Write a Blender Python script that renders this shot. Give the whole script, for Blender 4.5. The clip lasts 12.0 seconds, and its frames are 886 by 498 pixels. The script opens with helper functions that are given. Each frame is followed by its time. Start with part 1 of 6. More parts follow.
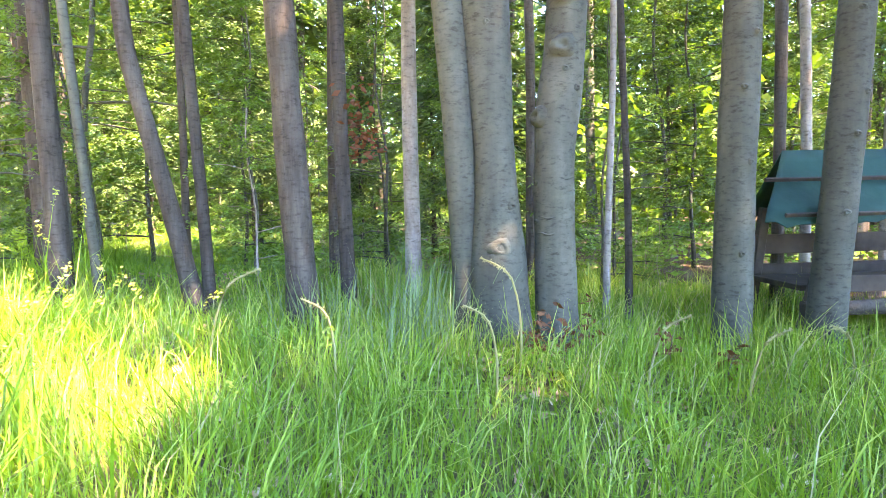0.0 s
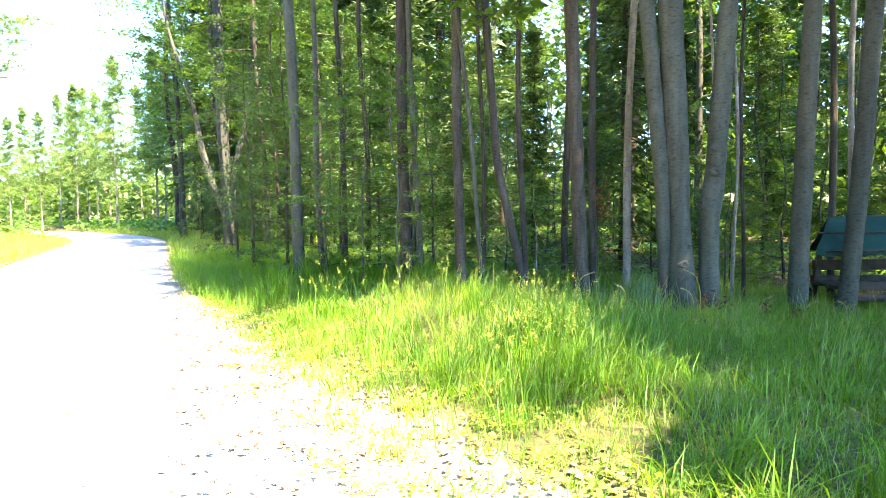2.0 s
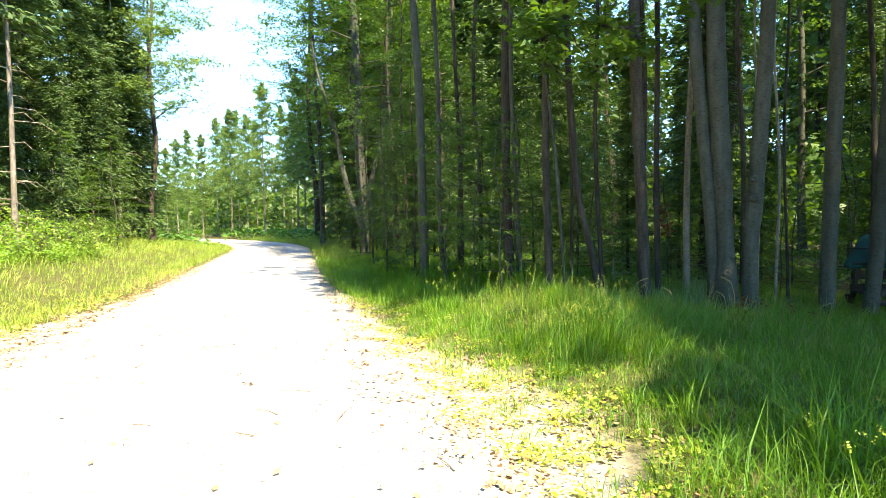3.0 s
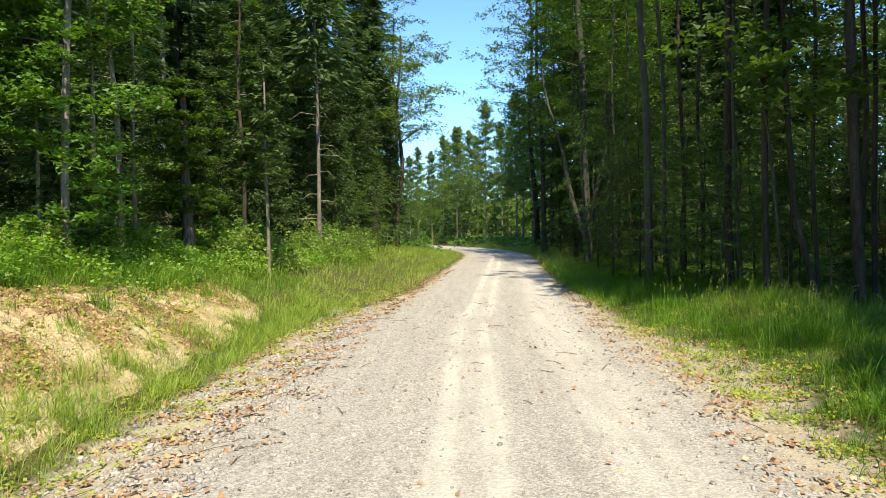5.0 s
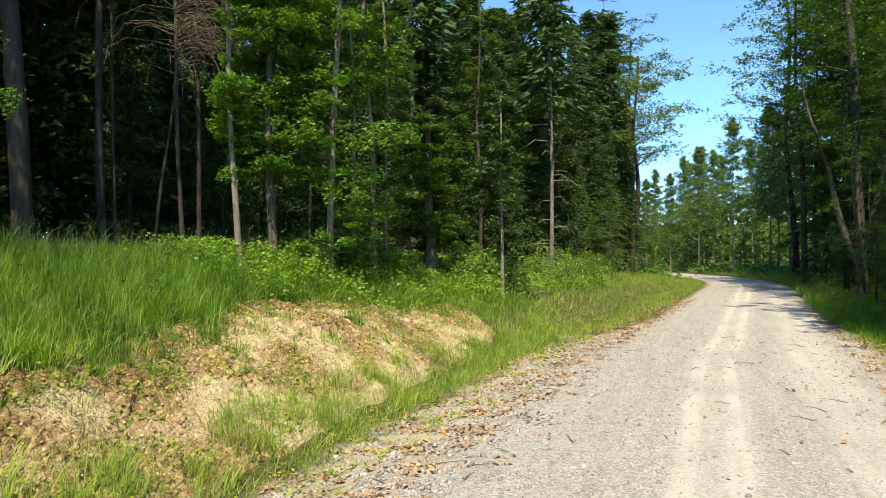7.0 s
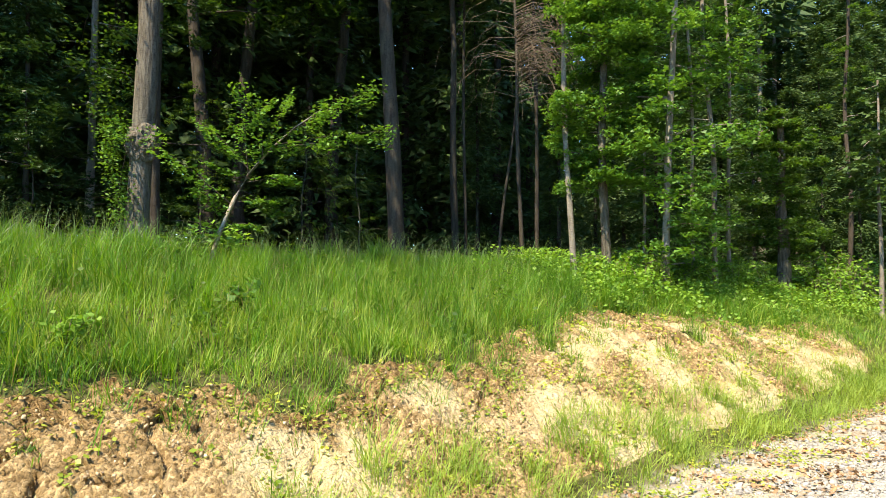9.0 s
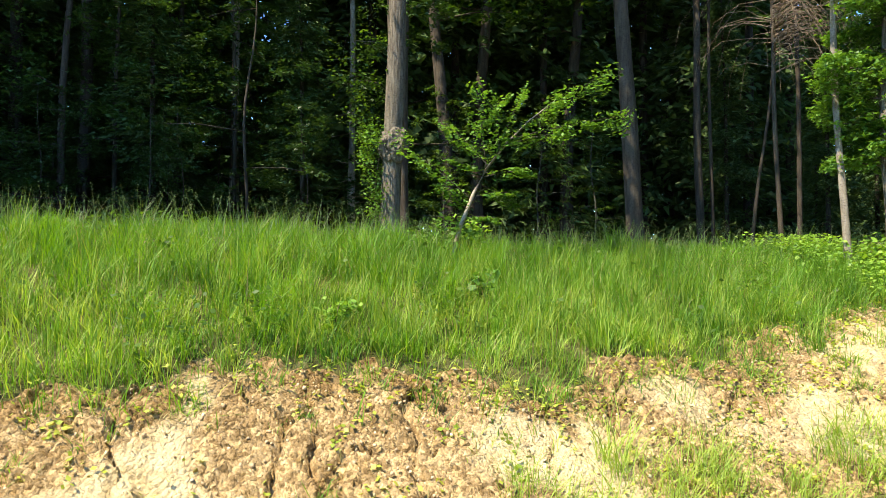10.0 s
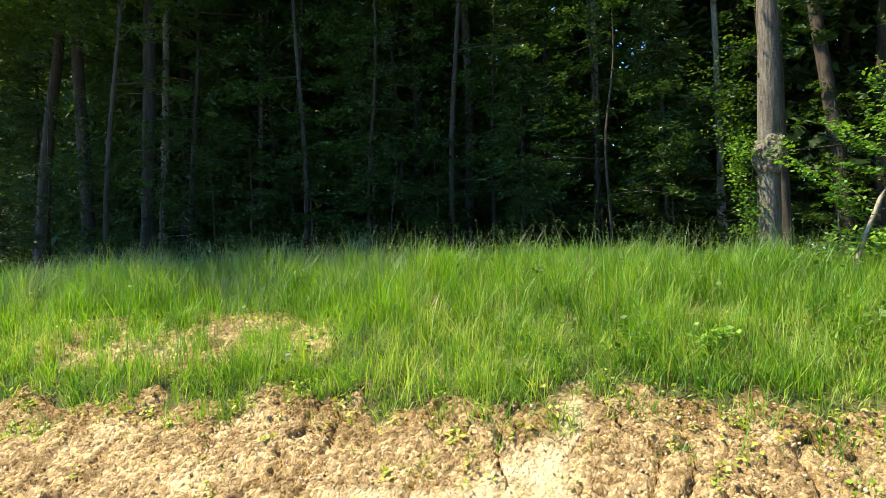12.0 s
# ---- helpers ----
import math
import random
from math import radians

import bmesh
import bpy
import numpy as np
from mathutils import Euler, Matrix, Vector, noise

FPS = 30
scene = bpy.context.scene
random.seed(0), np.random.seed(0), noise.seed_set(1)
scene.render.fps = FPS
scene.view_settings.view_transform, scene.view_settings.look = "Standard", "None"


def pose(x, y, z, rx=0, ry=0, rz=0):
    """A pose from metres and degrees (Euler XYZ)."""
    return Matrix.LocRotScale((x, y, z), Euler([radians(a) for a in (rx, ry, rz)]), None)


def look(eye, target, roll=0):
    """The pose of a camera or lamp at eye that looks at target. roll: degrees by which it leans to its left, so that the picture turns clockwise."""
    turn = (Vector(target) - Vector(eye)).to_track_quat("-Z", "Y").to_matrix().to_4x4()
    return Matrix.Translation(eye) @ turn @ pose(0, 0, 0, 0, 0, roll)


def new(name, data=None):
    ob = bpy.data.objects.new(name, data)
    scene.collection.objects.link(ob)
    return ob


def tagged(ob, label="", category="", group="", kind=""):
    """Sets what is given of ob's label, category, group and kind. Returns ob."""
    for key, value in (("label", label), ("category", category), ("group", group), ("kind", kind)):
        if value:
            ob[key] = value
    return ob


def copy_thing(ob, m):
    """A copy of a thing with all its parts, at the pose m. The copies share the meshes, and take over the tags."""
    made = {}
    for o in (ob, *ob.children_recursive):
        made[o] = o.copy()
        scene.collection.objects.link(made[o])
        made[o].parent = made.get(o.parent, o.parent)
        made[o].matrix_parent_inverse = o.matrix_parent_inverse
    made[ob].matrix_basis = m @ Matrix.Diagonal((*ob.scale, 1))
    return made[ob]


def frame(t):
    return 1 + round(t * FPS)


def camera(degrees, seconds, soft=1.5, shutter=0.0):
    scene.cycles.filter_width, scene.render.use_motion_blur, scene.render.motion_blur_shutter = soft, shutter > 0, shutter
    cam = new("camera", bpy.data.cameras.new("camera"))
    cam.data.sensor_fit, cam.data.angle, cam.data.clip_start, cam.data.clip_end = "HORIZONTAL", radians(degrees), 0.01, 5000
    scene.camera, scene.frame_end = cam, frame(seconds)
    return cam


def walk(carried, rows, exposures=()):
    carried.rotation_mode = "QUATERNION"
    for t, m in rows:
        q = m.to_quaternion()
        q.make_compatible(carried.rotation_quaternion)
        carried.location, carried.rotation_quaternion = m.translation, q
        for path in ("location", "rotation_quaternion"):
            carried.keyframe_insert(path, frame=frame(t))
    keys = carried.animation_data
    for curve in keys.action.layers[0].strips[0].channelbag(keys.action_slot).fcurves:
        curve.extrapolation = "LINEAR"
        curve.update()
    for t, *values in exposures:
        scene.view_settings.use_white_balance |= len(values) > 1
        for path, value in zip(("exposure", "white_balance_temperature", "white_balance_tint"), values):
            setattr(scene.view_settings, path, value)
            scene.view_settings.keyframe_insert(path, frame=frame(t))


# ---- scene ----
cam = camera(68.5, 12.0, soft=0.5)
# seconds, place in metres, tilt, lean, heading in degrees
PATH = [
    (0, 4.793, 7.207, 0.938, 85.63, 1.27, -33.63),
    (0.5, 3.728, 7.009, 1.016, 85.75, 1.32, -37.13),
    (1, 2.779, 6.640, 1.101, 85.84, 1.20, -37.20),
    (1.5, 2.024, 5.822, 1.199, 86.05, 1.17, -32.44),
    (2, 1.489, 4.700, 1.308, 86.54, 0.76, -26.36),
    (2.5, 1.053, 3.391, 1.402, 86.98, 0.35, -20.41),
    (2.7, 1.033, 3.099, 1.435, 87.12, 0.69, -18.43),
    (4.3, -0.000, -0.001, 1.600, 87.70, 0.62, -3.82),
    (4.5, -0.000, -0.001, 1.600, 87.77, 0.69, -1.84),
    (5, 0.000, -0.001, 1.600, 88.29, 1.03, 2.63),
    (5.5, 0.000, -0.001, 1.600, 89.10, 1.10, 8.70),
    (6, 0.000, -0.001, 1.600, 89.53, 0.52, 13.76),
    (6.5, 0.000, -0.001, 1.600, 89.63, 0.00, 17.41),
    (6.7, 0.000, -0.001, 1.600, 90.08, 0.34, 19.55),
    (8.3, 0.000, -0.000, 1.600, 92.19, -0.99, 36.56),
    (8.5, 0.000, -0.000, 1.600, 92.17, -0.38, 39.12),
    (9, 0.000, -0.000, 1.600, 91.78, -0.17, 51.63),
    (9.5, 0.001, -0.000, 1.600, 91.27, -0.35, 62.11),
    (10, 0.001, -0.000, 1.600, 90.94, 0.09, 72.19),
    (10.5, 0.001, -0.000, 1.600, 90.78, 0.17, 81.62),
    (11, 0.001, -0.000, 1.600, 91.59, 0.44, 89.83),
    (11.5, 0.001, 0.000, 1.600, 92.40, 1.20, 97.77),
    (12, 0.001, 0.000, 1.600, 93.51, 1.26, 103.66),
]
walk(cam, [(t, pose(x, y, z, rx, ry, rz)) for t, x, y, z, rx, ry, rz in PATH],
     exposures=[(0.0, 5.2, 9200, 36), (0.5, 4.85, 8200, 37), (1.0, 4.5, 7200, 43), (1.5, 4.2, 7700, 31), (2.0, 3.95, 7900, 20), (2.7, 3.25, 8400, 12), (3.3, 2.1, 8000, 10),
                (4.0, 1.45, 7800, 10), (4.5, 1.32, 7800, 9), (5.2, 1.18, 7800, 9), (6.0, 1.1, 7800, 9), (6.7, 1.08, 7800, 9), (8.3, 1.48, 7800, 8), (9.3, 1.8, 7700, 11), (10.6, 1.9, 7700, 9.5), (12.0, 1.9, 7600, 8.5)])

# ---- light: a high summer sun behind the right shoulder of the road ----
SUN_AZ, SUN_EL = 163.0, 58.0          # degrees clockwise from the road's heading (+y); above the horizon
world = bpy.data.worlds.new("world")
scene.world = world
world.use_nodes = True
wn = world.node_tree.nodes
sky = wn.new("ShaderNodeTexSky")
sky.sky_type, sky.sun_disc = "NISHITA", False
sky.sun_elevation, sky.sun_rotation = radians(SUN_EL), radians(SUN_AZ)
sky.altitude = 1500
sky.air_density, sky.dust_density, sky.ozone_density = 1.0, 0.2, 1.8
wn["Background"].inputs["Strength"].default_value = 0.15
haze = wn.new("ShaderNodeMix")
haze.data_type, haze.blend_type = "RGBA", "MULTIPLY"
haze.inputs[0].default_value, haze.inputs[7].default_value = 1.0, (0.55, 0.88, 1.22, 1)
world.node_tree.links.new(sky.outputs[0], haze.inputs[6])
world.node_tree.links.new(haze.outputs[2], wn["Background"].inputs["Color"])
sun = new("sun", bpy.data.lights.new("sun", "SUN"))
sun.data.energy, sun.data.angle, sun.data.color = 3.4, radians(0.53), (1.0, 0.93, 0.8)
sh = Vector((math.sin(radians(SUN_AZ)) * math.cos(radians(SUN_EL)), math.cos(radians(SUN_AZ)) * math.cos(radians(SUN_EL)), math.sin(radians(SUN_EL))))
sun.matrix_world = look(sh * 60, (0, 0, 0))

rng = np.random.default_rng(7)


# ---- materials ----
def shader(name):
    m = bpy.data.materials.new(name)
    m.use_nodes = True
    nt = m.node_tree
    return m, nt, nt.nodes["Principled BSDF"], nt.nodes["Material Output"]


def node(nt, kind, **inputs):
    n = nt.nodes.new(kind)
    for k, v in inputs.items():
        n.inputs[k.replace("_", " ")].default_value = v
    return n


def noise_tex(nt, scale, detail=4.0, rough=0.55, coords=None, stretch=None):
    n = node(nt, "ShaderNodeTexNoise", Scale=scale, Detail=detail, Roughness=rough)
    c = nt.nodes.new("ShaderNodeTexCoord")
    src = c.outputs["Object"]
    if stretch:
        mp = nt.nodes.new("ShaderNodeMapping")
        mp.inputs["Scale"].default_value = stretch
        nt.links.new(src, mp.inputs["Vector"])
        src = mp.outputs[0]
    nt.links.new(src, n.inputs["Vector"])
    return n


def ramp(nt, fac, stops):
    r = nt.nodes.new("ShaderNodeValToRGB")
    el = r.color_ramp.elements
    while len(el) < len(stops):
        el.new(0.5)
    for e, (p, c) in zip(el, stops):
        e.position, e.color = p, (*c, 1)
    nt.links.new(fac, r.inputs[0])
    return r.outputs[0]


def mix(nt, fac, a, b, blend="MIX"):
    m = nt.nodes.new("ShaderNodeMix")
    m.data_type, m.blend_type = "RGBA", blend
    for sock, v in ((m.inputs[0], fac), (m.inputs[6], a), (m.inputs[7], b)):
        if isinstance(v, bpy.types.NodeSocket):
            nt.links.new(v, sock)
        elif isinstance(v, tuple):
            sock.default_value = (*v, 1)
        else:
            sock.default_value = v
    return m.outputs[2]


def bump(nt, height, strength, dist, bsdf):
    b = node(nt, "ShaderNodeBump", Strength=strength, Distance=dist)
    nt.links.new(height, b.inputs["Height"])
    nt.links.new(b.outputs[0], bsdf.inputs["Normal"])


def leaf_material(name, dark, mid, light, glow, trans=0.4, rough=0.5):
    """Thin leaf: colour differs leaf by leaf and clump by clump; light shines through it."""
    m, nt, bs, out = shader(name)
    geo = nt.nodes.new("ShaderNodeNewGeometry")
    per = ramp(nt, geo.outputs["Random Per Island"], [(0.0, dark), (0.55, mid), (1.0, light)])
    big = noise_tex(nt, 1.3, 4.0, 0.65)
    col = mix(nt, 0.5, per, ramp(nt, big.outputs["Fac"], [(0.36, dark), (0.64, light)]))
    nt.links.new(col, bs.inputs["Base Color"])
    bs.inputs["Roughness"].default_value = rough
    bs.inputs["Specular IOR Level"].default_value = 0.35
    tr = nt.nodes.new("ShaderNodeBsdfTranslucent")
    nt.links.new(mix(nt, 1.0, col, glow, "MULTIPLY"), tr.inputs["Color"])
    ms = nt.nodes.new("ShaderNodeMixShader")
    ms.inputs[0].default_value = trans
    nt.links.new(bs.outputs[0], ms.inputs[1])
    nt.links.new(tr.outputs[0], ms.inputs[2])
    nt.links.new(ms.outputs[0], out.inputs["Surface"])
    return m


def bark_material(name, dark, light, patch, grain=(14, 14, 3), lump=0.012, lichen=0.35, dashes=False):
    m, nt, bs, out = shader(name)
    fine = noise_tex(nt, 6.0, 6.0, 0.65, stretch=(grain[0] / 6, grain[1] / 6, grain[2] / 6))
    blot = noise_tex(nt, 1.7, 4.0, 0.6)
    col = ramp(nt, fine.outputs["Fac"], [(0.3, dark), (0.7, light)])
    mask = ramp(nt, blot.outputs["Fac"], [(0.48, (0, 0, 0)), (0.68, (lichen, lichen, lichen))])
    col = mix(nt, mask, col, patch)
    speck = noise_tex(nt, 38.0, 4.0, 0.7, stretch=(0.6, 0.6, 1.5))
    col = mix(nt, 1.0, col, ramp(nt, speck.outputs["Fac"], [(0.32, (0.5, 0.48, 0.46)), (0.47, (1, 1, 1)), (0.7, (1.15, 1.15, 1.12))]), "MULTIPLY")
    streak = noise_tex(nt, 3.0, 4.0, 0.6, stretch=(2.5, 2.5, 0.25))
    col = mix(nt, 1.0, col, ramp(nt, streak.outputs["Fac"], [(0.35, (0.72, 0.72, 0.7)), (0.65, (1.12, 1.12, 1.1))]), "MULTIPLY")
    if dashes:
        line = noise_tex(nt, 5.0, 3.0, 0.5, stretch=(1.3, 1.3, 9.0))
        col = mix(nt, 1.0, col, ramp(nt, line.outputs["Fac"], [(0.24, (0.93, 0.925, 0.92)), (0.34, (1, 1, 1))]), "MULTIPLY")
    info = nt.nodes.new("ShaderNodeObjectInfo")
    tone = ramp(nt, info.outputs["Random"], [(0.0, (0.75, 0.75, 0.75)), (1.0, (1.1, 1.08, 1.05))])
    nt.links.new(mix(nt, 1.0, col, tone, "MULTIPLY"), bs.inputs["Base Color"])
    bs.inputs["Roughness"].default_value = 0.85
    bs.inputs["Specular IOR Level"].default_value = 0.2
    bump(nt, fine.outputs["Fac"], 0.7, lump, bs)
    return m


def plain_material(name, dark, light, scale=8.0, rough=0.8, height=0.01, strength=0.5, spec=0.3):
    m, nt, bs, out = shader(name)
    a, b = noise_tex(nt, scale, 6.0), noise_tex(nt, scale / 9, 3.0)
    col = ramp(nt, a.outputs["Fac"], [(0.3, dark), (0.7, light)])
    col = mix(nt, 1.0, col, ramp(nt, b.outputs["Fac"], [(0.3, (0.8, 0.8, 0.8)), (0.7, (1.15, 1.12, 1.1))]), "MULTIPLY")
    nt.links.new(col, bs.inputs["Base Color"])
    bs.inputs["Roughness"].default_value = rough
    bs.inputs["Specular IOR Level"].default_value = spec
    bump(nt, a.outputs["Fac"], strength, height, bs)
    return m


def island_material(name, stops, rough=0.8):
    """Small loose pieces, each with a tone of its own."""
    m, nt, bs, out = shader(name)
    geo = nt.nodes.new("ShaderNodeNewGeometry")
    grain = noise_tex(nt, 60, 3.0)
    col = ramp(nt, geo.outputs["Random Per Island"], stops)
    col = mix(nt, 0.3, col, ramp(nt, grain.outputs["Fac"], [(0.3, stops[0][1]), (0.7, stops[-1][1])]))
    nt.links.new(col, bs.inputs["Base Color"])
    bs.inputs["Roughness"].default_value = rough
    bs.inputs["Specular IOR Level"].default_value = 0.25
    return m


LEAF_BEECH = leaf_material("leaf_beech", (0.03, 0.08, 0.013), (0.06, 0.135, 0.02), (0.11, 0.2, 0.03), (1.5, 1.5, 0.6), 0.45)
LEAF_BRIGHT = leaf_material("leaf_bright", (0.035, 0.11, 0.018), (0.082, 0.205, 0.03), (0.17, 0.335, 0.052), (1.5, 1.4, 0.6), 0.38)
LEAF_SPRUCE = leaf_material("leaf_spruce", (0.022, 0.058, 0.016), (0.05, 0.105, 0.026), (0.1, 0.17, 0.042), (1.2, 1.3, 0.7), 0.24, 0.65)
# two darkened beech greens: forest shade is put into the leaf colour
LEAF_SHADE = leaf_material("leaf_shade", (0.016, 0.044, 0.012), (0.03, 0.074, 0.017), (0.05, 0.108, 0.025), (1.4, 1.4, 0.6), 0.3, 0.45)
LEAF_HALF_SHADE = leaf_material("leaf_half_shade", (0.022, 0.056, 0.013), (0.042, 0.1, 0.02), (0.075, 0.155, 0.032), (1.4, 1.4, 0.6), 0.34, 0.45)
LEAF_BRAMBLE = leaf_material("leaf_bramble", (0.075, 0.19, 0.025), (0.16, 0.33, 0.042), (0.3, 0.47, 0.075), (1.4, 1.4, 0.6), 0.4, 0.45)
LEAF_PINE = leaf_material("leaf_pine", (0.08, 0.15, 0.04), (0.13, 0.22, 0.055), (0.19, 0.29, 0.075), (1.3, 1.3, 0.7), 0.4, 0.6)
LEAF_BROWN = leaf_material("leaf_brown", (0.1, 0.035, 0.015), (0.2, 0.07, 0.026), (0.3, 0.12, 0.05), (1.4, 1.1, 0.8), 0.35, 0.7)
GRASS = leaf_material("grass", (0.035, 0.12, 0.012), (0.09, 0.24, 0.02), (0.2, 0.385, 0.04), (1.6, 1.5, 0.5), 0.45, 0.5)
GRASS_DRY = leaf_material("grass_dry", (0.13, 0.25, 0.03), (0.26, 0.4, 0.06), (0.42, 0.52, 0.12), (1.4, 1.3, 0.6), 0.42, 0.55)
GRASS_BLUE = leaf_material("grass_blue", (0.09, 0.16, 0.06), (0.15, 0.24, 0.095), (0.23, 0.32, 0.15), (1.3, 1.3, 0.8), 0.38, 0.45)
STRAW = leaf_material("straw", (0.2, 0.2, 0.07), (0.32, 0.3, 0.11), (0.45, 0.4, 0.19), (1.2, 1.1, 0.8), 0.35, 0.6)
HERB = leaf_material("herb", (0.16, 0.26, 0.03), (0.32, 0.42, 0.055), (0.52, 0.54, 0.1), (1.4, 1.3, 0.6), 0.35, 0.5)
BARK_BEECH = bark_material("bark_beech", (0.058, 0.061, 0.046), (0.093, 0.097, 0.075), (0.114, 0.119, 0.094), (9, 9, 7), 0.008, dashes=True)
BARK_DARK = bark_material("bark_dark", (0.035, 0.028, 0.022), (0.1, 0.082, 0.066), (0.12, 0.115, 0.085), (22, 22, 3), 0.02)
BARK_OAK = bark_material("bark_oak", (0.06, 0.048, 0.036), (0.27, 0.235, 0.185), (0.28, 0.27, 0.21), (30, 30, 4), 0.04)
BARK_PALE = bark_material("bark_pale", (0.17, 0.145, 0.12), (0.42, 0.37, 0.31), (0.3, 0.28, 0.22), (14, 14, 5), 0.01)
TARP = plain_material("tarp", (0.0, 0.034, 0.025), (0.003, 0.062, 0.045), 3.0, 0.8, 0.02, 0.5, 0.3)
OLD_WOOD = plain_material("old_wood", (0.026, 0.02, 0.014), (0.07, 0.055, 0.04), 9.0, 0.85, 0.01)
STONE = island_material("stone", [(0.0, (0.19, 0.175, 0.155)), (0.6, (0.35, 0.325, 0.29)), (1.0, (0.52, 0.495, 0.45))])
CLOD = island_material("clod", [(0.0, (0.24, 0.16, 0.08)), (0.45, (0.42, 0.3, 0.16)), (0.85, (0.56, 0.43, 0.25)), (1.0, (0.7, 0.6, 0.43))], 0.95)
LITTER = island_material("litter", [(0.0, (0.14, 0.075, 0.04)), (0.35, (0.3, 0.16, 0.08)), (0.7, (0.42, 0.2, 0.085)), (0.9, (0.46, 0.34, 0.2)), (1.0, (0.56, 0.47, 0.3))], 0.8)
TWIG = plain_material("twig", (0.1, 0.075, 0.05), (0.24, 0.19, 0.14), 20.0)


# ---- shape of the land ----
def smooth(a, b, v):
    v = np.clip((np.asarray(v, float) - a) / (b - a), 0, 1)
    return v * v * (3 - 2 * v)


def road_middle(y):
    """The forest road runs straight, swings a little to the right and then bends to the left."""
    y = np.asarray(y, float)
    return 0.05 * np.maximum(y - 9, 0) * smooth(9, 14, y) - 0.0096 * np.maximum(y - 36, 0) ** 2


def verge_bulge(y):
    """How far the bare verge on the right widens."""
    return 0.5 * np.exp(-((np.asarray(y, float) - 7.6) / 2.2) ** 2)


def verge_narrow(y):
    """How far the bare verges close in on the road farther on."""
    return 0.75 * smooth(9.5, 18, y)


WAVES = [(rng.uniform(0, 6.28), rng.uniform(0, 6.28)) for _ in range(60)]


def lumps(x, y, size, seed, octaves=4, gain=0.5):
    """Cheap smooth noise from crossing waves, about -1 to 1."""
    out, amp, k = 0.0, 1.0, 6.28 / size
    for o in range(octaves):
        for q in range(3):
            p, a = WAVES[(seed * 7 + o * 3 + q) % 60]
            out = out + amp / 2.2 * np.sin(k * (np.cos(a) * x + np.sin(a) * y) + p + 1.7 * np.sin(k * 0.6 * (np.cos(a + 1.9) * x + np.sin(a + 1.9) * y) + p))
        k, amp = k * 2.07, amp * gain
    return out / 1.6


BANK_D = [0.0, 1.9, 2.4, 2.9, 3.3, 3.6, 4.2, 4.9, 6.2, 8.0, 11.0, 20.0, 60.0]
BANK_Z = [0.03, 0.0, -0.03, -0.09, -0.07, 0.06, 0.42, 0.78, 1.22, 1.66, 1.86, 2.3, 3.0]


def worn_patch(x, y):
    """A worn hollow in the grass higher up the bank, half bare."""
    x, y = np.asarray(x, float), np.asarray(y, float)
    e = ((x + 5.75) / 0.75) ** 2 + ((y + 4.2) / 2.0) ** 2 + 0.45 * lumps(x, y, 0.9, 33, 3)
    return 1 - smooth(0.55, 1.1, e)


def soil_amount(x, y):
    """Where the cut bank lies bare: 1 on the raw earth face, 0 on grass."""
    d = -(np.asarray(x, float) - road_middle(y))
    top = 5.0 + 0.9 * np.exp(-((np.asarray(y) - 7.2) / 2.2) ** 2) + 0.22 * lumps(y * 1.0, y * 0.3, 2.6, 3, 3) + 0.2 * lumps(x, y, 0.7, 14, 3) - 0.12 - 0.15 * smooth(1, -3, y) - 0.3 * np.exp(-((np.asarray(y) - 2.2) / 1.9) ** 2)
    foot = 3.35 + 0.12 * lumps(y, y * 0.2, 1.9, 5, 2) + 0.15 * smooth(3, 7, y) + 0.3 * smooth(7, 12, y)
    along = 1 - smooth(10.0, 12.5, y + 0.8 * lumps(x, y, 2.5, 2, 2))
    grown = 0.85 * smooth(0.25, 0.6, lumps(x * 0.9 + y * 0.2, y * 0.9 - x * 0.2, 0.8, 13, 3)) * (0.3 + 0.5 * smooth(2.5, 5, y)) * smooth(4.1, 4.8, d)
    face = smooth(-0.1, 0.1, top - d) * smooth(-0.12, 0.15, d - foot) * along * (1 - grown)
    return np.maximum(face, 0.8 * worn_patch(x, y))


def height(x, y):
    x, y = np.asarray(x, float), np.asarray(y, float)
    u = x - road_middle(y)
    d = -u
    fade = 1 - 0.35 * smooth(12, 24, y) - 0.35 * smooth(24, 50, y)
    left = np.interp(d, BANK_D, BANK_Z)
    fade = fade + 0.1 * smooth(4, -1, y) - 0.05 * smooth(1.5, 5, y)
    left = np.where(left > 0.03, 0.03 + (left - 0.03) * fade, left)
    mound = 0.33 * np.exp(-((x - 4.8) ** 2 + (y - 12.3) ** 2) / 9.5)
    right = (0.09 + mound) * smooth(2.6, 5.0, u) + 0.16 * smooth(13, 22, y) * smooth(2.6, 5.0, u) + 0.012 * np.maximum(u - 9, 0) - 0.05 * np.exp(-((u - 2.7) / 0.4) ** 2)
    z = np.where(u < 0, left, right + 0.03 * smooth(1.9, 0, u))
    rough = smooth(2.2, 4.0, np.abs(u))
    z = z + rough * 0.05 * lumps(x, y, 2.3, 1, 3)
    z = z - 0.02 * np.exp(-((u + 0.15) / 0.22) ** 2) - 0.02 * np.exp(-((u - 1.3) / 0.25) ** 2) + 0.008 * lumps(x, y, 0.7, 4, 3) * smooth(0.2, 1.0, np.abs(u))
    s = soil_amount(x, y)
    rill = np.abs(lumps(y * 1.0, x * 0.25, 0.55, 6, 3))
    z = z + s * (0.028 * lumps(x, y, 1.1, 8, 3, 0.6) - 0.07 * np.exp(-(rill / 0.1) ** 2) * smooth(3.6, 4.4, d) * smooth(3, 6, y))
    return z


def ground_z(x, y):
    return float(height(x, y))


